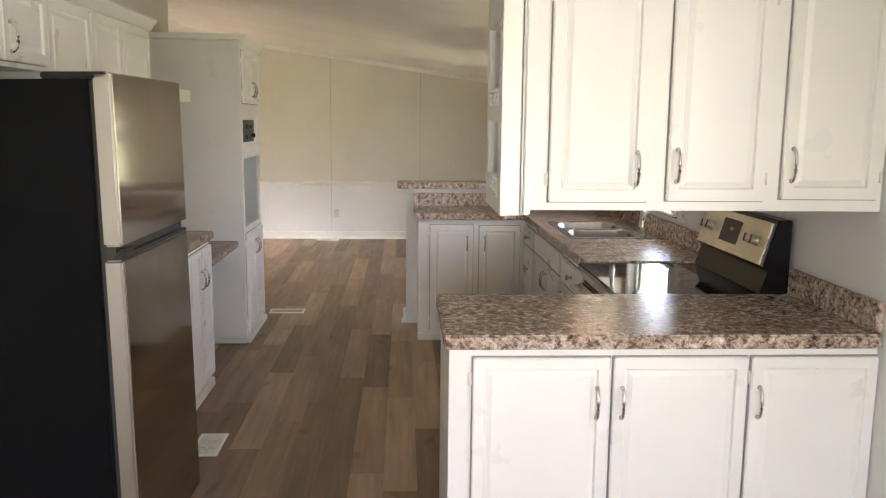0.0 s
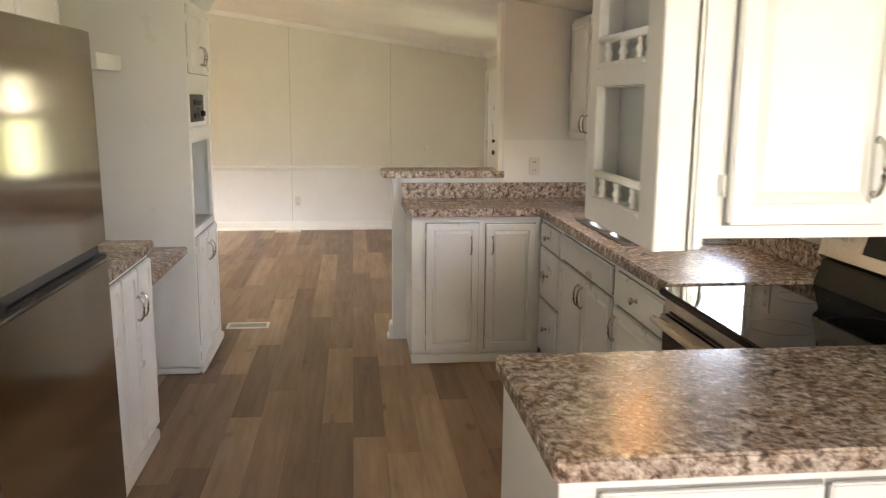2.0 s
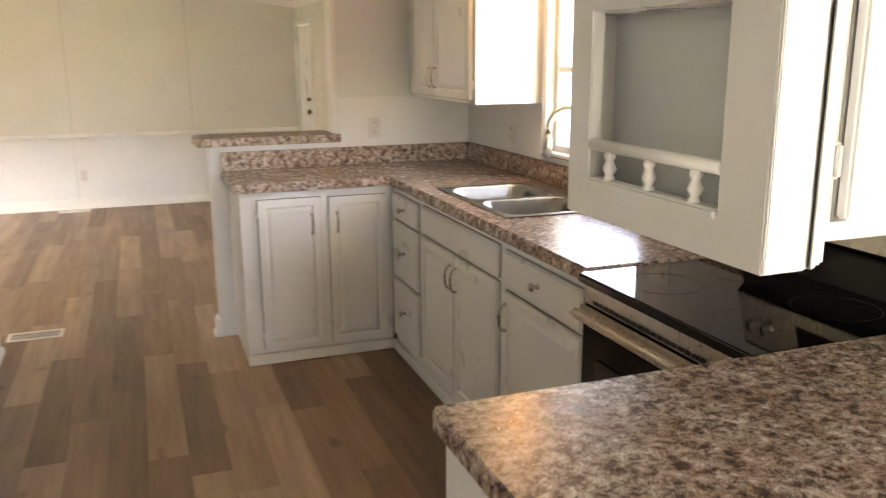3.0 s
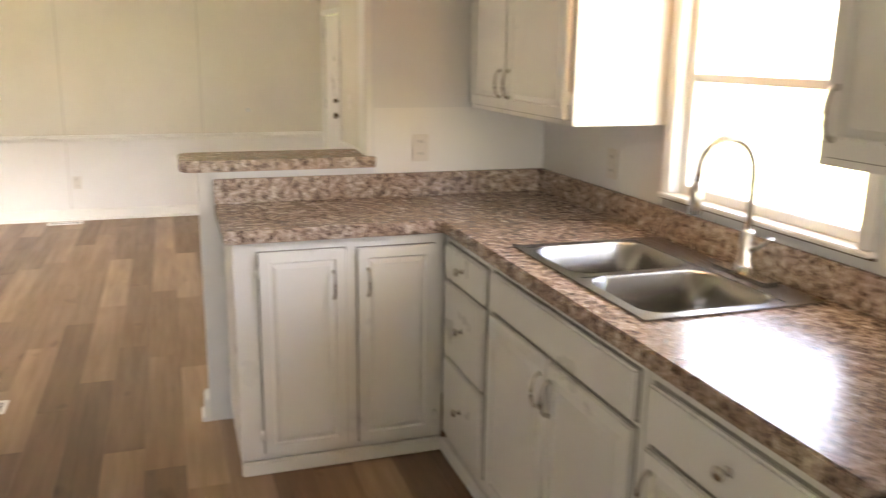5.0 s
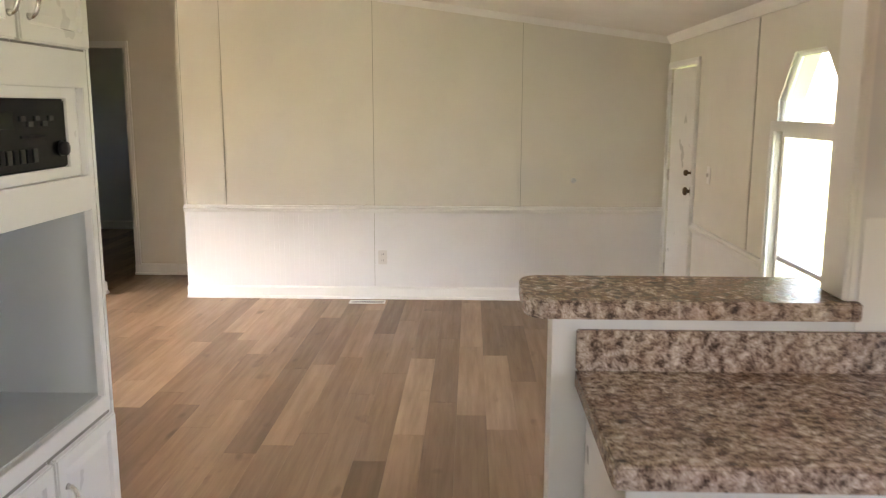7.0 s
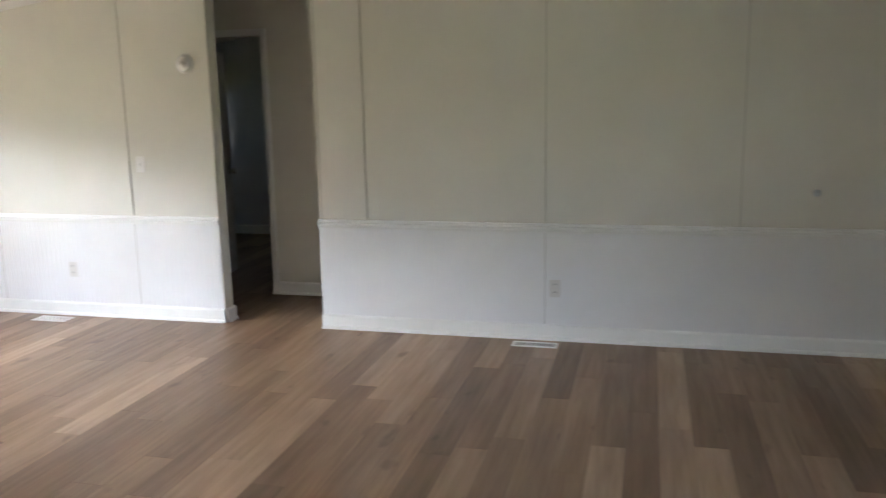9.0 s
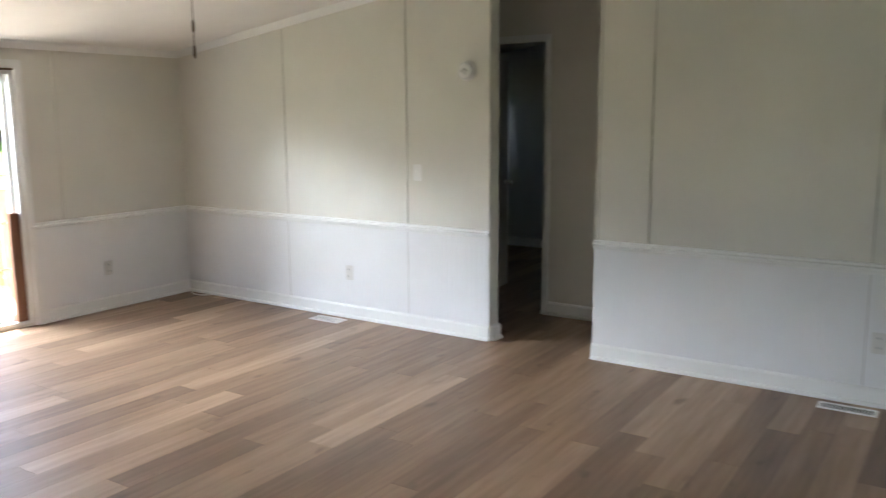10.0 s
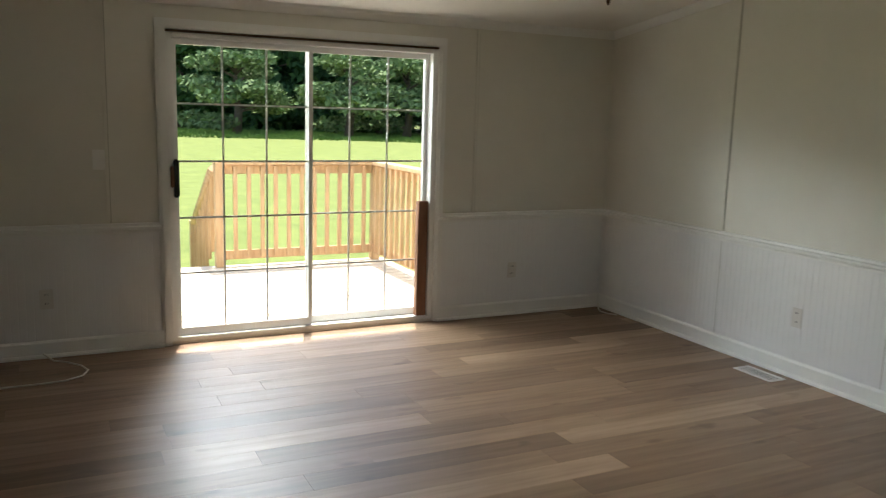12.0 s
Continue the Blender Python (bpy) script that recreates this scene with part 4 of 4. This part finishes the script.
def pantry():
    t = thing("pantry_cabinet", facing(-0.905, 5.99, 0, 90), "tall white pantry cabinet with stereo niche and open shelf", "cabinet")
    W, D, H = 0.70, 0.645, 2.12
    part("side", box(0, 0.018, 0.0, D, 0.0, H, 0.002), CAB, t)
    part("side", box(W - 0.018, W, 0.0, D, 0.0, H, 0.002), CAB, t)
    part("back", box(0.018, W - 0.018, D - 0.012, D, 0.0, H), INNER, t, "grey niche back")
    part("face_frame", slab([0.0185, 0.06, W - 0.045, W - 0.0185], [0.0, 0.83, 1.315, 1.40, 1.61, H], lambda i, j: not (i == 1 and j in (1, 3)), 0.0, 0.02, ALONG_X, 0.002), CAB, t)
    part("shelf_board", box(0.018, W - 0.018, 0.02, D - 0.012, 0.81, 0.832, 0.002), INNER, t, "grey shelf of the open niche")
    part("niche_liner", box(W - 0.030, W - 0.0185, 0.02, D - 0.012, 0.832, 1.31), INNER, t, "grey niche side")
    for z in (1.315, 1.385, 1.62):
        part("rail_board", box(0.018, W - 0.018, 0.02, D - 0.012, z, z + 0.018, 0.002), CAB, t)
    part("stereo_surround", slab([0.06, 0.085, 0.60, W - 0.045], [1.40, 1.425, 1.585, 1.61], lambda i, j: not (i == 1 and j == 1), 0.018, 0.034, ALONG_X, 0.002), CAB, t)
    for x0, x1, a, b, px, pz, side in ((0.045, 0.345, 0.07, 0.785, 0.318, 0.66, "l"), (0.358, 0.665, 0.07, 0.785, 0.39, 0.66, "r"), (0.045, 0.345, 1.70, 2.06, 0.315, 1.80, "l"), (0.358, 0.665, 1.70, 2.06, 0.39, 1.80, "r")):
        bm = raised_door(x1 - x0, b - a)
        bm.transform(Matrix.Translation((x0, -0.001, a)))
        leaf = part("door", bm, CAB, t)
        part("handle", pull(px, pz, 0.1, -0.02), CHROME, leaf, "brushed nickel bow pull")
        part("shadow_gap", box(x0 - 0.004, x1 + 0.004, -0.0012, 0.001, a - 0.004, b + 0.004), SHADOWGAP, t)
        for hz in (a + 0.07, b - 0.07):
            part("hinge", hinge(x0 - 0.009 if side == "l" else x1 + 0.009, hz), TRIM, leaf)
    part("crown", prism([(0.0, H - 0.03), (-0.012, H - 0.03), (-0.05, H + 0.03), (-0.05, H + 0.04), (D, H + 0.04), (D, H + 0.002), (0.002, H + 0.002)], -0.03, W + 0.03, Matrix(((0, 0, 1, 0), (1, 0, 0, 0), (0, 1, 0, 0), (0, 0, 0, 1)))), CAB, t)
    part("top_panel", box(0.018, W - 0.018, 0.02, D - 0.012, H - 0.02, H - 0.001), CAB, t)
    part("base_trim", box(-0.008, W + 0.012, -0.03, -0.0, 0.0, 0.055, 0.01, 3), TRIM, t)
    part("base_trim", box(-0.012, 0.0, 0.0, D, 0.0, 0.04, 0.006), TRIM, t)
    s = thing("built_in_radio", facing(-0.905, 5.99, 0, 90), "black built-in radio unit set in the pantry niche", "radio")
    part("case", box(0.086, 0.599, 0.021, 0.14, 1.426, 1.584, 0.004), RADIO, s)
    part("display", box(0.30, 0.37, 0.0185, 0.0208, 1.52, 1.555), DIM, s, "grey display window")
    for i in range(6):
        part("key", box(0.31 + i * 0.026, 0.329 + i * 0.026, 0.017, 0.0208, 1.445, 1.475, 0.001), BLKPLASTIC if i % 2 else DIM, s)
    for i in range(5):
        part("button", box(0.40 + i * 0.03, 0.418 + i * 0.03, 0.0175, 0.0208, 1.535 - 0.012 * (i % 2), 1.546 - 0.012 * (i % 2)), BLKPLASTIC, s)
    part("slot", box(0.40, 0.50, 0.0185, 0.0208, 1.498, 1.504), DIM, s)
    part("dial", lathe([(0.018, 0), (0.016, 0.014), (0.001, 0.015)], Matrix.Translation((0.57, 0.021, 1.47)) @ pose(0, 0, 0, 90), 16), BLKPLASTIC, s)
    v = thing("small_dish", Matrix.Translation((-1.12, 6.16, 0.833)), "dark rimmed steel dish resting on the niche shelf", "dish")
    part("bowl", lathe([(0.05, 0), (0.055, 0.004), (0.08, 0.03), (0.085, 0.036), (0.08, 0.034), (0.052, 0.01), (0.001, 0.008)], None, 24), SINKST, v)
    part("rim", tube([(0.083 * math.cos(a), 0.083 * math.sin(a), 0.036) for a in [i * math.pi / 14 for i in range(29)]], 0.005, 6), BRONZE, v)


pantry()


# ---- small fittings ----
def outlet(m, kind="outlet"):
    t = thing("wall_outlet" if kind == "outlet" else "light_switch", m, "white duplex outlet plate on the wall" if kind == "outlet" else "white light switch plate on the wall", "outlet" if kind == "outlet" else "switch", "wall plates")
    p = part("plate", box(-0.036, 0.036, -0.006, 0, -0.058, 0.058, 0.003), OUTLET if kind == "outlet" else PLASTIC, t)
    if kind == "outlet":
        for z in (-0.026, 0.026):
            f = part("socket", box(-0.017, 0.017, -0.008, -0.0055, z - 0.018, z + 0.018, 0.002), OUTLET, p)
            for x in (-0.007, 0.007):
                part("slot", box(x - 0.0015, x + 0.0015, -0.0086, -0.0078, z - 0.004, z + 0.008), SLOT, f)
    else:
        part("toggle", box(-0.006, 0.006, -0.02, -0.005, -0.012, 0.014, 0.003), PLASTIC, p)
    return t


outlet(facing(-0.681, FY - 0.0095, 0.348, 0))
outlet(facing(-4.319, FY - 0.0095, 0.356, 0))
outlet(facing(LX + 0.0095, 7.31, 0.345, 90))
outlet(facing(LX + 0.0095, 10.42, 0.337, 90))
outlet(facing(1.155, 6.579, 1.145, 0))
outlet(facing(KX - 0.0055, 5.96, 1.14, -90))
outlet(facing(-3.672, FY, 1.149, 0), "switch")
outlet(facing(LX, 7.62, 1.147, 90), "switch")
outlet(facing(RX, 10.03, 1.13, -90), "switch")
gp = thing("switch_plate", facing(KX, 4.617, 1.122, -90), "wide white plate with a switch and an outlet", "switch", "wall plates")
gplate = part("plate", box(-0.064, 0.064, -0.006, 0, -0.064, 0.064, 0.003), PLASTIC, gp)
part("toggle", box(-0.036, -0.026, -0.02, -0.0055, -0.012, 0.014, 0.003), PLASTIC, gplate)
for z in (-0.026, 0.026):
    gs = part("socket", box(0.014, 0.046, -0.008, -0.0055, z - 0.018, z + 0.018, 0.002), OUTLET, gplate)
    for x in (0.023, 0.037):
        part("slot", box(x - 0.0015, x + 0.0015, -0.0086, -0.0078, z - 0.004, z + 0.008), SLOT, gs)
al = thing("smoke_alarm", facing(-3.25, FY, 1.845, 0), "round white smoke alarm fixed on the wall", "smoke alarm")
part("base", lathe([(0.066, 0), (0.066, 0.012), (0.06, 0.016)], pose(0, 0, 0, 90), 28), PLASTIC, al)
part("cover", lathe([(0.058, 0.016), (0.056, 0.034), (0.046, 0.042), (0.02, 0.044), (0.018, 0.041), (0.001, 0.041)], pose(0, 0, 0, 90), 28), PLASTIC, al)
part("vents", tube([(0.05 * math.cos(a), -0.037, 0.05 * math.sin(a)) for a in [i * math.pi / 14 for i in range(29)]], 0.003, 4), INNER, al)
cp = thing("cable_plate", facing(0.86, FY, 0.985, 0), "small round cable cap on the wall", "wall cap")
part("ring", lathe([(0.022, 0), (0.02, 0.006), (0.012, 0.007), (0.01, 0.003), (0.001, 0.003)], pose(0, 0, 0, 90), 18), INNER, cp)


def floor_vent(x0, x1, y0, y1, along="x"):
    t = thing("floor_vent", Matrix.Translation(((x0 + x1) / 2, (y0 + y1) / 2, 0.0)), "white metal floor register flush with the planks", "floor vent", "floor registers")
    w, d = (x1 - x0) / 2, (y1 - y0) / 2
    part("frame", slab([-w, -w + 0.016, w - 0.016, w], [-d, -d + 0.016, d - 0.016, d], lambda i, j: not (i == 1 and j == 1), 0.0, 0.006, None, 0.002), PLASTIC, t)
    # No hollow is cut; a dark sheet paints the shade below the slats.
    part("duct", box(-w + 0.012, w - 0.012, -d + 0.012, d - 0.012, 0.0005, 0.0015), GAP, t, "dark sheet for the shaded duct")
    if along == "x":
        n = int((2 * w - 0.032) / 0.014)
        for i in range(n):
            x = -w + 0.016 + (i + 0.5) * (2 * w - 0.032) / n
            part("slat", box(x - 0.0022, x + 0.0022, -d + 0.016, d - 0.016, 0.002, 0.0052), PLASTIC, t)
    else:
        n = int((2 * d - 0.032) / 0.014)
        for i in range(n):
            y = -d + 0.016 + (i + 0.5) * (2 * d - 0.032) / n
            part("slat", box(-w + 0.016, w - 0.016, y - 0.0022, y + 0.0022, 0.002, 0.0052), PLASTIC, t)


floor_vent(-0.90, -0.612, 6.91, 7.055)
floor_vent(-0.815, -0.675, 3.985, 4.265, "y")
floor_vent(-0.94, -0.65, 11.045, 11.15)
floor_vent(-4.565, -4.285, 11.02, 11.145)

ch = thing("pull_chain", Matrix.Translation((-3.15, 8.87, ceiling_z(-3.15))), "fan pull chain with dark wooden bobs hanging from the ceiling", "pull chain")
part("canopy", lathe([(0.05, 0.0), (0.045, -0.03), (0.01, -0.035)], None, 20), PLASTIC, ch)
L = ceiling_z(-3.15) - 1.805
part("chain", tube([(0, 0, -0.03), (0, 0, -L + 0.05)], 0.0022, 6), BRONZE, ch)
part("bob", lathe([(0.003, -L + 0.055), (0.006, -L + 0.045), (0.0065, -L + 0.012), (0.003, -L)], None, 10), BRONZE, ch)
part("bob", lathe([(0.003, -L + 0.16), (0.006, -L + 0.15), (0.0065, -L + 0.118), (0.003, -L + 0.106)], None, 10), BRONZE, ch)

cc = thing("loose_cord", None, "white cable lying loose on the floor", "cable")
pts = [(-5.55, 6.6, 0.005), (-5.64, 6.9, 0.005), (-5.69, 7.1, 0.005), (-5.69, 7.25, 0.005), (-5.70, 7.38, 0.006), (-5.76, 7.47, 0.006), (-5.85, 7.50, 0.006), (-5.95, 7.47, 0.006), (-6.04, 7.40, 0.006), (-6.10, 7.33, 0.006), (-6.17, 7.28, 0.03)]
part("cord", tube(pts, 0.005, 8), CORD, cc)
c4 = thing("corner_cord", None, "short white cable end on the floor in the corner", "cable")
part("cord", tube([(-6.16, 11.20, 0.03), (-6.10, 11.16, 0.006), (-6.02, 11.12, 0.006), (-5.93, 11.13, 0.006), (-5.88, 11.17, 0.006)], 0.005, 8), CORD, c4)

# ---- outside ----
tagged(part("ground", slab([-400, -120, -40, -14, 40, 400], [-400, -60, 0, 20, 80, 400], everywhere, -0.95, -0.85), GRASS), "sunlit green lawn running out to the woods", "ground", kind="structure")


def deck():
    t = thing("deck", None, "new pine deck outside the sliding door", "deck", kind="structure")
    for i in range(21):
        x = -6.40 - i * 0.142
        part("deck_board", box(x - 0.136, x, 7.2, 10.66, -0.16, -0.125, 0.003), DECKTOP, t)
    part("joist", box(-9.38, -6.36, 7.2, 7.24, -0.34, -0.161), DECKWOOD, t)
    part("joist", box(-9.38, -6.36, 10.62, 10.66, -0.34, -0.161), DECKWOOD, t)
    EX, EY, SY = -9.30, 10.54, 8.885        # outer edge, far end, head of the steps
    r = thing("deck_railing", None, "pine deck railing with square balusters", "railing")
    for x, y in ((EX, SY), (EX, EY), (-6.45, EY), (-7.9, EY)):
        part("post", box(x - 0.045, x + 0.045, y - 0.045, y + 0.045, -0.124, 0.90, 0.004), DECKWOOD, r)
    part("top_rail", box(EX - 0.07, EX + 0.07, SY - 0.05, EY + 0.07, 0.901, 0.94, 0.004), DECKWOOD, r)
    part("top_rail", box(EX + 0.072, -6.40, EY - 0.07, EY + 0.07, 0.901, 0.94, 0.004), DECKWOOD, r)
    for name, z0, z1 in (("bottom_rail", -0.05, 0.04), ("upper_rail", 0.81, 0.90)):
        part(name, box(EX - 0.02, EX + 0.02, SY + 0.046, EY - 0.046, z0, z1, 0.003), DECKWOOD, r)
        part(name, box(EX + 0.046, -6.496, EY - 0.02, EY + 0.02, z0, z1, 0.003), DECKWOOD, r)
    for i in range(11):
        y = SY + 0.15 + i * 0.136
        part("baluster", box(EX + 0.021, EX + 0.060, y - 0.019, y + 0.019, -0.03, 0.89, 0.003), DECKWOOD, r)
    for i in range(20):
        x = EX + 0.15 + i * 0.138
        part("baluster", box(x - 0.019, x + 0.019, EY - 0.060, EY - 0.021, -0.03, 0.89, 0.003), DECKWOOD, r)
    s = thing("stair_railing", None, "sloping pine handrail down the deck steps", "railing")
    a, b = Vector((-9.37, 8.84, 0.86)), Vector((-10.25, 8.79, 0.18))
    part("hand_rail", tube([a, b], 0.05, 4), DECKWOOD, s)
    for i in range(7):
        p = a.lerp(b, (i + 0.5) / 7)
        part("baluster", box(p.x - 0.018, p.x + 0.018, p.y - 0.018, p.y + 0.018, p.z - 0.80, p.z, 0.003), DECKWOOD, s)
    part("post", box(b.x - 0.045, b.x + 0.045, b.y - 0.045, b.y + 0.045, -0.85, b.z + 0.05, 0.004), DECKWOOD, s)
    part("stringer", prism([(-9.39, -0.14), (-10.3, -0.78), (-10.3, -0.85), (-10.05, -0.85), (-9.39, -0.40)], 8.745, 8.785, ALONG_X), DECKWOOD, s)


deck()


def leaves(rng, blobs, n, size):
    """Many small leaf sprays scattered through overlapping clumps."""
    verts, faces = [], []
    for _ in range(n):
        c, r = blobs[rng.integers(len(blobs))]
        d = rng.normal(size=3)
        d /= np.linalg.norm(d)
        p = np.array(c) + d * np.array(r) * (0.55 + 0.5 * rng.random())
        u = rng.normal(size=3)
        u /= np.linalg.norm(u)
        w = np.cross(u, rng.normal(size=3))
        w /= np.linalg.norm(w)
        s = size * (0.6 + 0.8 * rng.random())
        k = len(verts)
        verts += [tuple(p - u * s), tuple(p + w * s * 0.45), tuple(p + u * s), tuple(p - w * s * 0.45)]
        faces.append((k, k + 1, k + 2, k + 3))
    return verts, faces


def foliage(name, data, material, parent, label=""):
    me = bpy.data.meshes.new(name)
    me.from_pydata(data[0], [], data[1])
    me.materials.append(material)
    ob = new(name, me)
    ob.parent = parent
    return tagged(ob, label)


def tree(seed, h, spread, material=LEAF, n=7000, low=0.5, size=0.26):
    rng = np.random.default_rng(seed)
    t = thing("tree", Matrix.Translation((0, 0, -0.9)), "tall leafy tree at the edge of the lawn", "tree", "woodland trees")
    trunk = tube([(0, 0, 0), (0.1, 0.05, h * 0.3), (-0.05, 0.1, h * 0.6), (0.05, 0, h * 0.92)], [0.22, 0.17, 0.11, 0.03], 9)
    blobs = []
    for i in range(16):
        a, z = rng.random() * 6.28, low + (h - low) * rng.random()
        r = spread * (0.35 + 0.65 * math.sin(math.pi * min(1, 0.25 + 0.7 * z / h))) * (0.4 + 0.5 * rng.random())
        c = (math.cos(a) * r, math.sin(a) * r, z)
        blobs.append((c, (spread * 0.42, spread * 0.42, h * 0.10)))
        tube([(0, 0, z * 0.8), (c[0] * 0.5, c[1] * 0.5, z * 0.92), c], [0.06, 0.04, 0.015], 5, trunk)
    part("trunk", trunk, BARK, t)
    foliage("crown", leaves(rng, blobs, n, size), material, t)
    return t


VIEW = Vector((-1.09, 7.32))
trees = [tree(3, 10, 3.0), tree(7, 13, 3.6), tree(11, 8, 2.6), tree(19, 3.4, 2.3, LEAF2, 5000, 0.2, 0.13)]
trees[3]["label"] = "pale green shrub growing before the woods"
trees[3]["group"] = "shrubs"
rngt = random.Random(5)
for k in range(4):
    ang = math.radians((158, 166, 152, 160.5)[k])
    dist = (84, 88, 82, 70)[k]
    trees[k].scale = (2, 2, 2)
    trees[k].location = (VIEW.x + dist * math.cos(ang), VIEW.y + dist * math.sin(ang), -0.9)
for k in range(20):
    ang = math.radians(176 - k * 2.2)
    dist = 82 + 9 * rngt.random() + (8 if k % 2 else 0)
    copy_thing(trees[k % 3], pose(VIEW.x + dist * math.cos(ang), VIEW.y + dist * math.sin(ang), -0.9, 0, 0, rngt.random() * 360))
for ang, dist in ((168, 72), (156.5, 73)):
    copy_thing(trees[3], pose(VIEW.x + dist * math.cos(radians(ang)), VIEW.y + dist * math.sin(radians(ang)), -0.9, 0, 0, ang * 7))
# denser woods behind, and long grass before them
rngw = np.random.default_rng(2)
blobs = []
for k in range(120):
    a, d = math.radians(135 + 50 * rngw.random()), 104 + 12 * rngw.random()
    blobs.append(((VIEW.x + d * math.cos(a), VIEW.y + d * math.sin(a), 1 + 26 * rngw.random()), (5.6, 5.6, 4.2)))
wd = foliage("woods", leaves(rngw, blobs, 26000, 1.3), LEAF, None)
tagged(wd, "dense dark green woods behind the lawn", "woods", kind="stuff")
verts, faces = [], []
for k in range(16000):
    a, d = math.radians(135 + 50 * rngw.random()), 62 + 20 * rngw.random()
    x, y = VIEW.x + d * math.cos(a), VIEW.y + d * math.sin(a)
    h, tdx, tdy = 0.12 + 0.3 * rngw.random() ** 2, 0.1 * rngw.normal(), 0.1 * rngw.normal()
    i = len(verts)
    verts += [(x - 0.04, y - 0.04, -0.86), (x + 0.04, y + 0.04, -0.86), (x + tdx, y + tdy, -0.85 + h)]
    faces.append((i, i + 1, i + 2))
tagged(foliage("long_grass", (verts, faces), BLADES, None), "long sunlit grass before the woods", "grass", kind="stuff")
sd = thing("shed", pose(VIEW.x + 66 * math.cos(radians(149.3)), VIEW.y + 66 * math.sin(radians(149.3)), -0.85, 0, 0, 59), "small blue-grey shed with lapped siding", "shed")
part("wall", box(-1.2, 1.2, -1.0, 1.0, 0, 2.5), SHED, sd)
for i in range(16):
    part("siding_board", box(-1.21, 1.21, -1.03, -1.0, i * 0.155, i * 0.155 + 0.145, 0.004), SHED, sd)
part("roof", prism([(-1.4, 2.5), (1.4, 2.5), (0, 3.1)], -1.2, 1.2, ALONG_X), SHEDROOF, sd)

# ---- floor of separate planks, last ----
floor = thing("floor", None, "brown wood-look vinyl plank floor", "floor", kind="structure")
PW, PL = 0.152, 1.22
me = bpy.data.meshes.new("plank")
pb_ = box(0.0002, PW - 0.0002, 0.0002, PL - 0.0002, -0.012, 0.0, 0.0006, 1)
pb_.to_mesh(me)
pb_.free()
me.materials.append(PLANK)
rngf = random.Random(8)
near, rest = [], []
row, x = 0, LX - 0.05
while x < KX:
    y = -2.65 - rngf.random() * PL
    while y < 15.0:
        inside = (x > -1.75 and 2.9 < y < 11.2) or (x <= -1.75 and 6.6 < y < 11.2)
        hidden = x < -1.75 and y + PL < 5.2
        if not hidden:
            (near if inside else rest).append((x, y, 0.0))
        y += PL
    x += PW
if len(near) > 300:
    near.sort(key=lambda p: abs(p[0] + 1.5) + abs(p[1] - 8.0) * 0.6)
    rest += near[300:]
    near = near[:300]
for p in near:
    ob = new("plank", me)
    ob.parent = floor
    ob.location = p
src = [v.co.copy() for v in me.vertices]
polys = [tuple(q.vertices) for q in me.polygons]
verts, faces = [], []
for p in rest:
    k = len(verts)
    verts += [(v.x + p[0], v.y + p[1], v.z) for v in src]
    faces += [tuple(k + i for i in q) for q in polys]
far = foliage("outer_planks", (verts, faces), PLANK, floor)
tagged(far, "brown wood-look planks further off", kind="stuff")
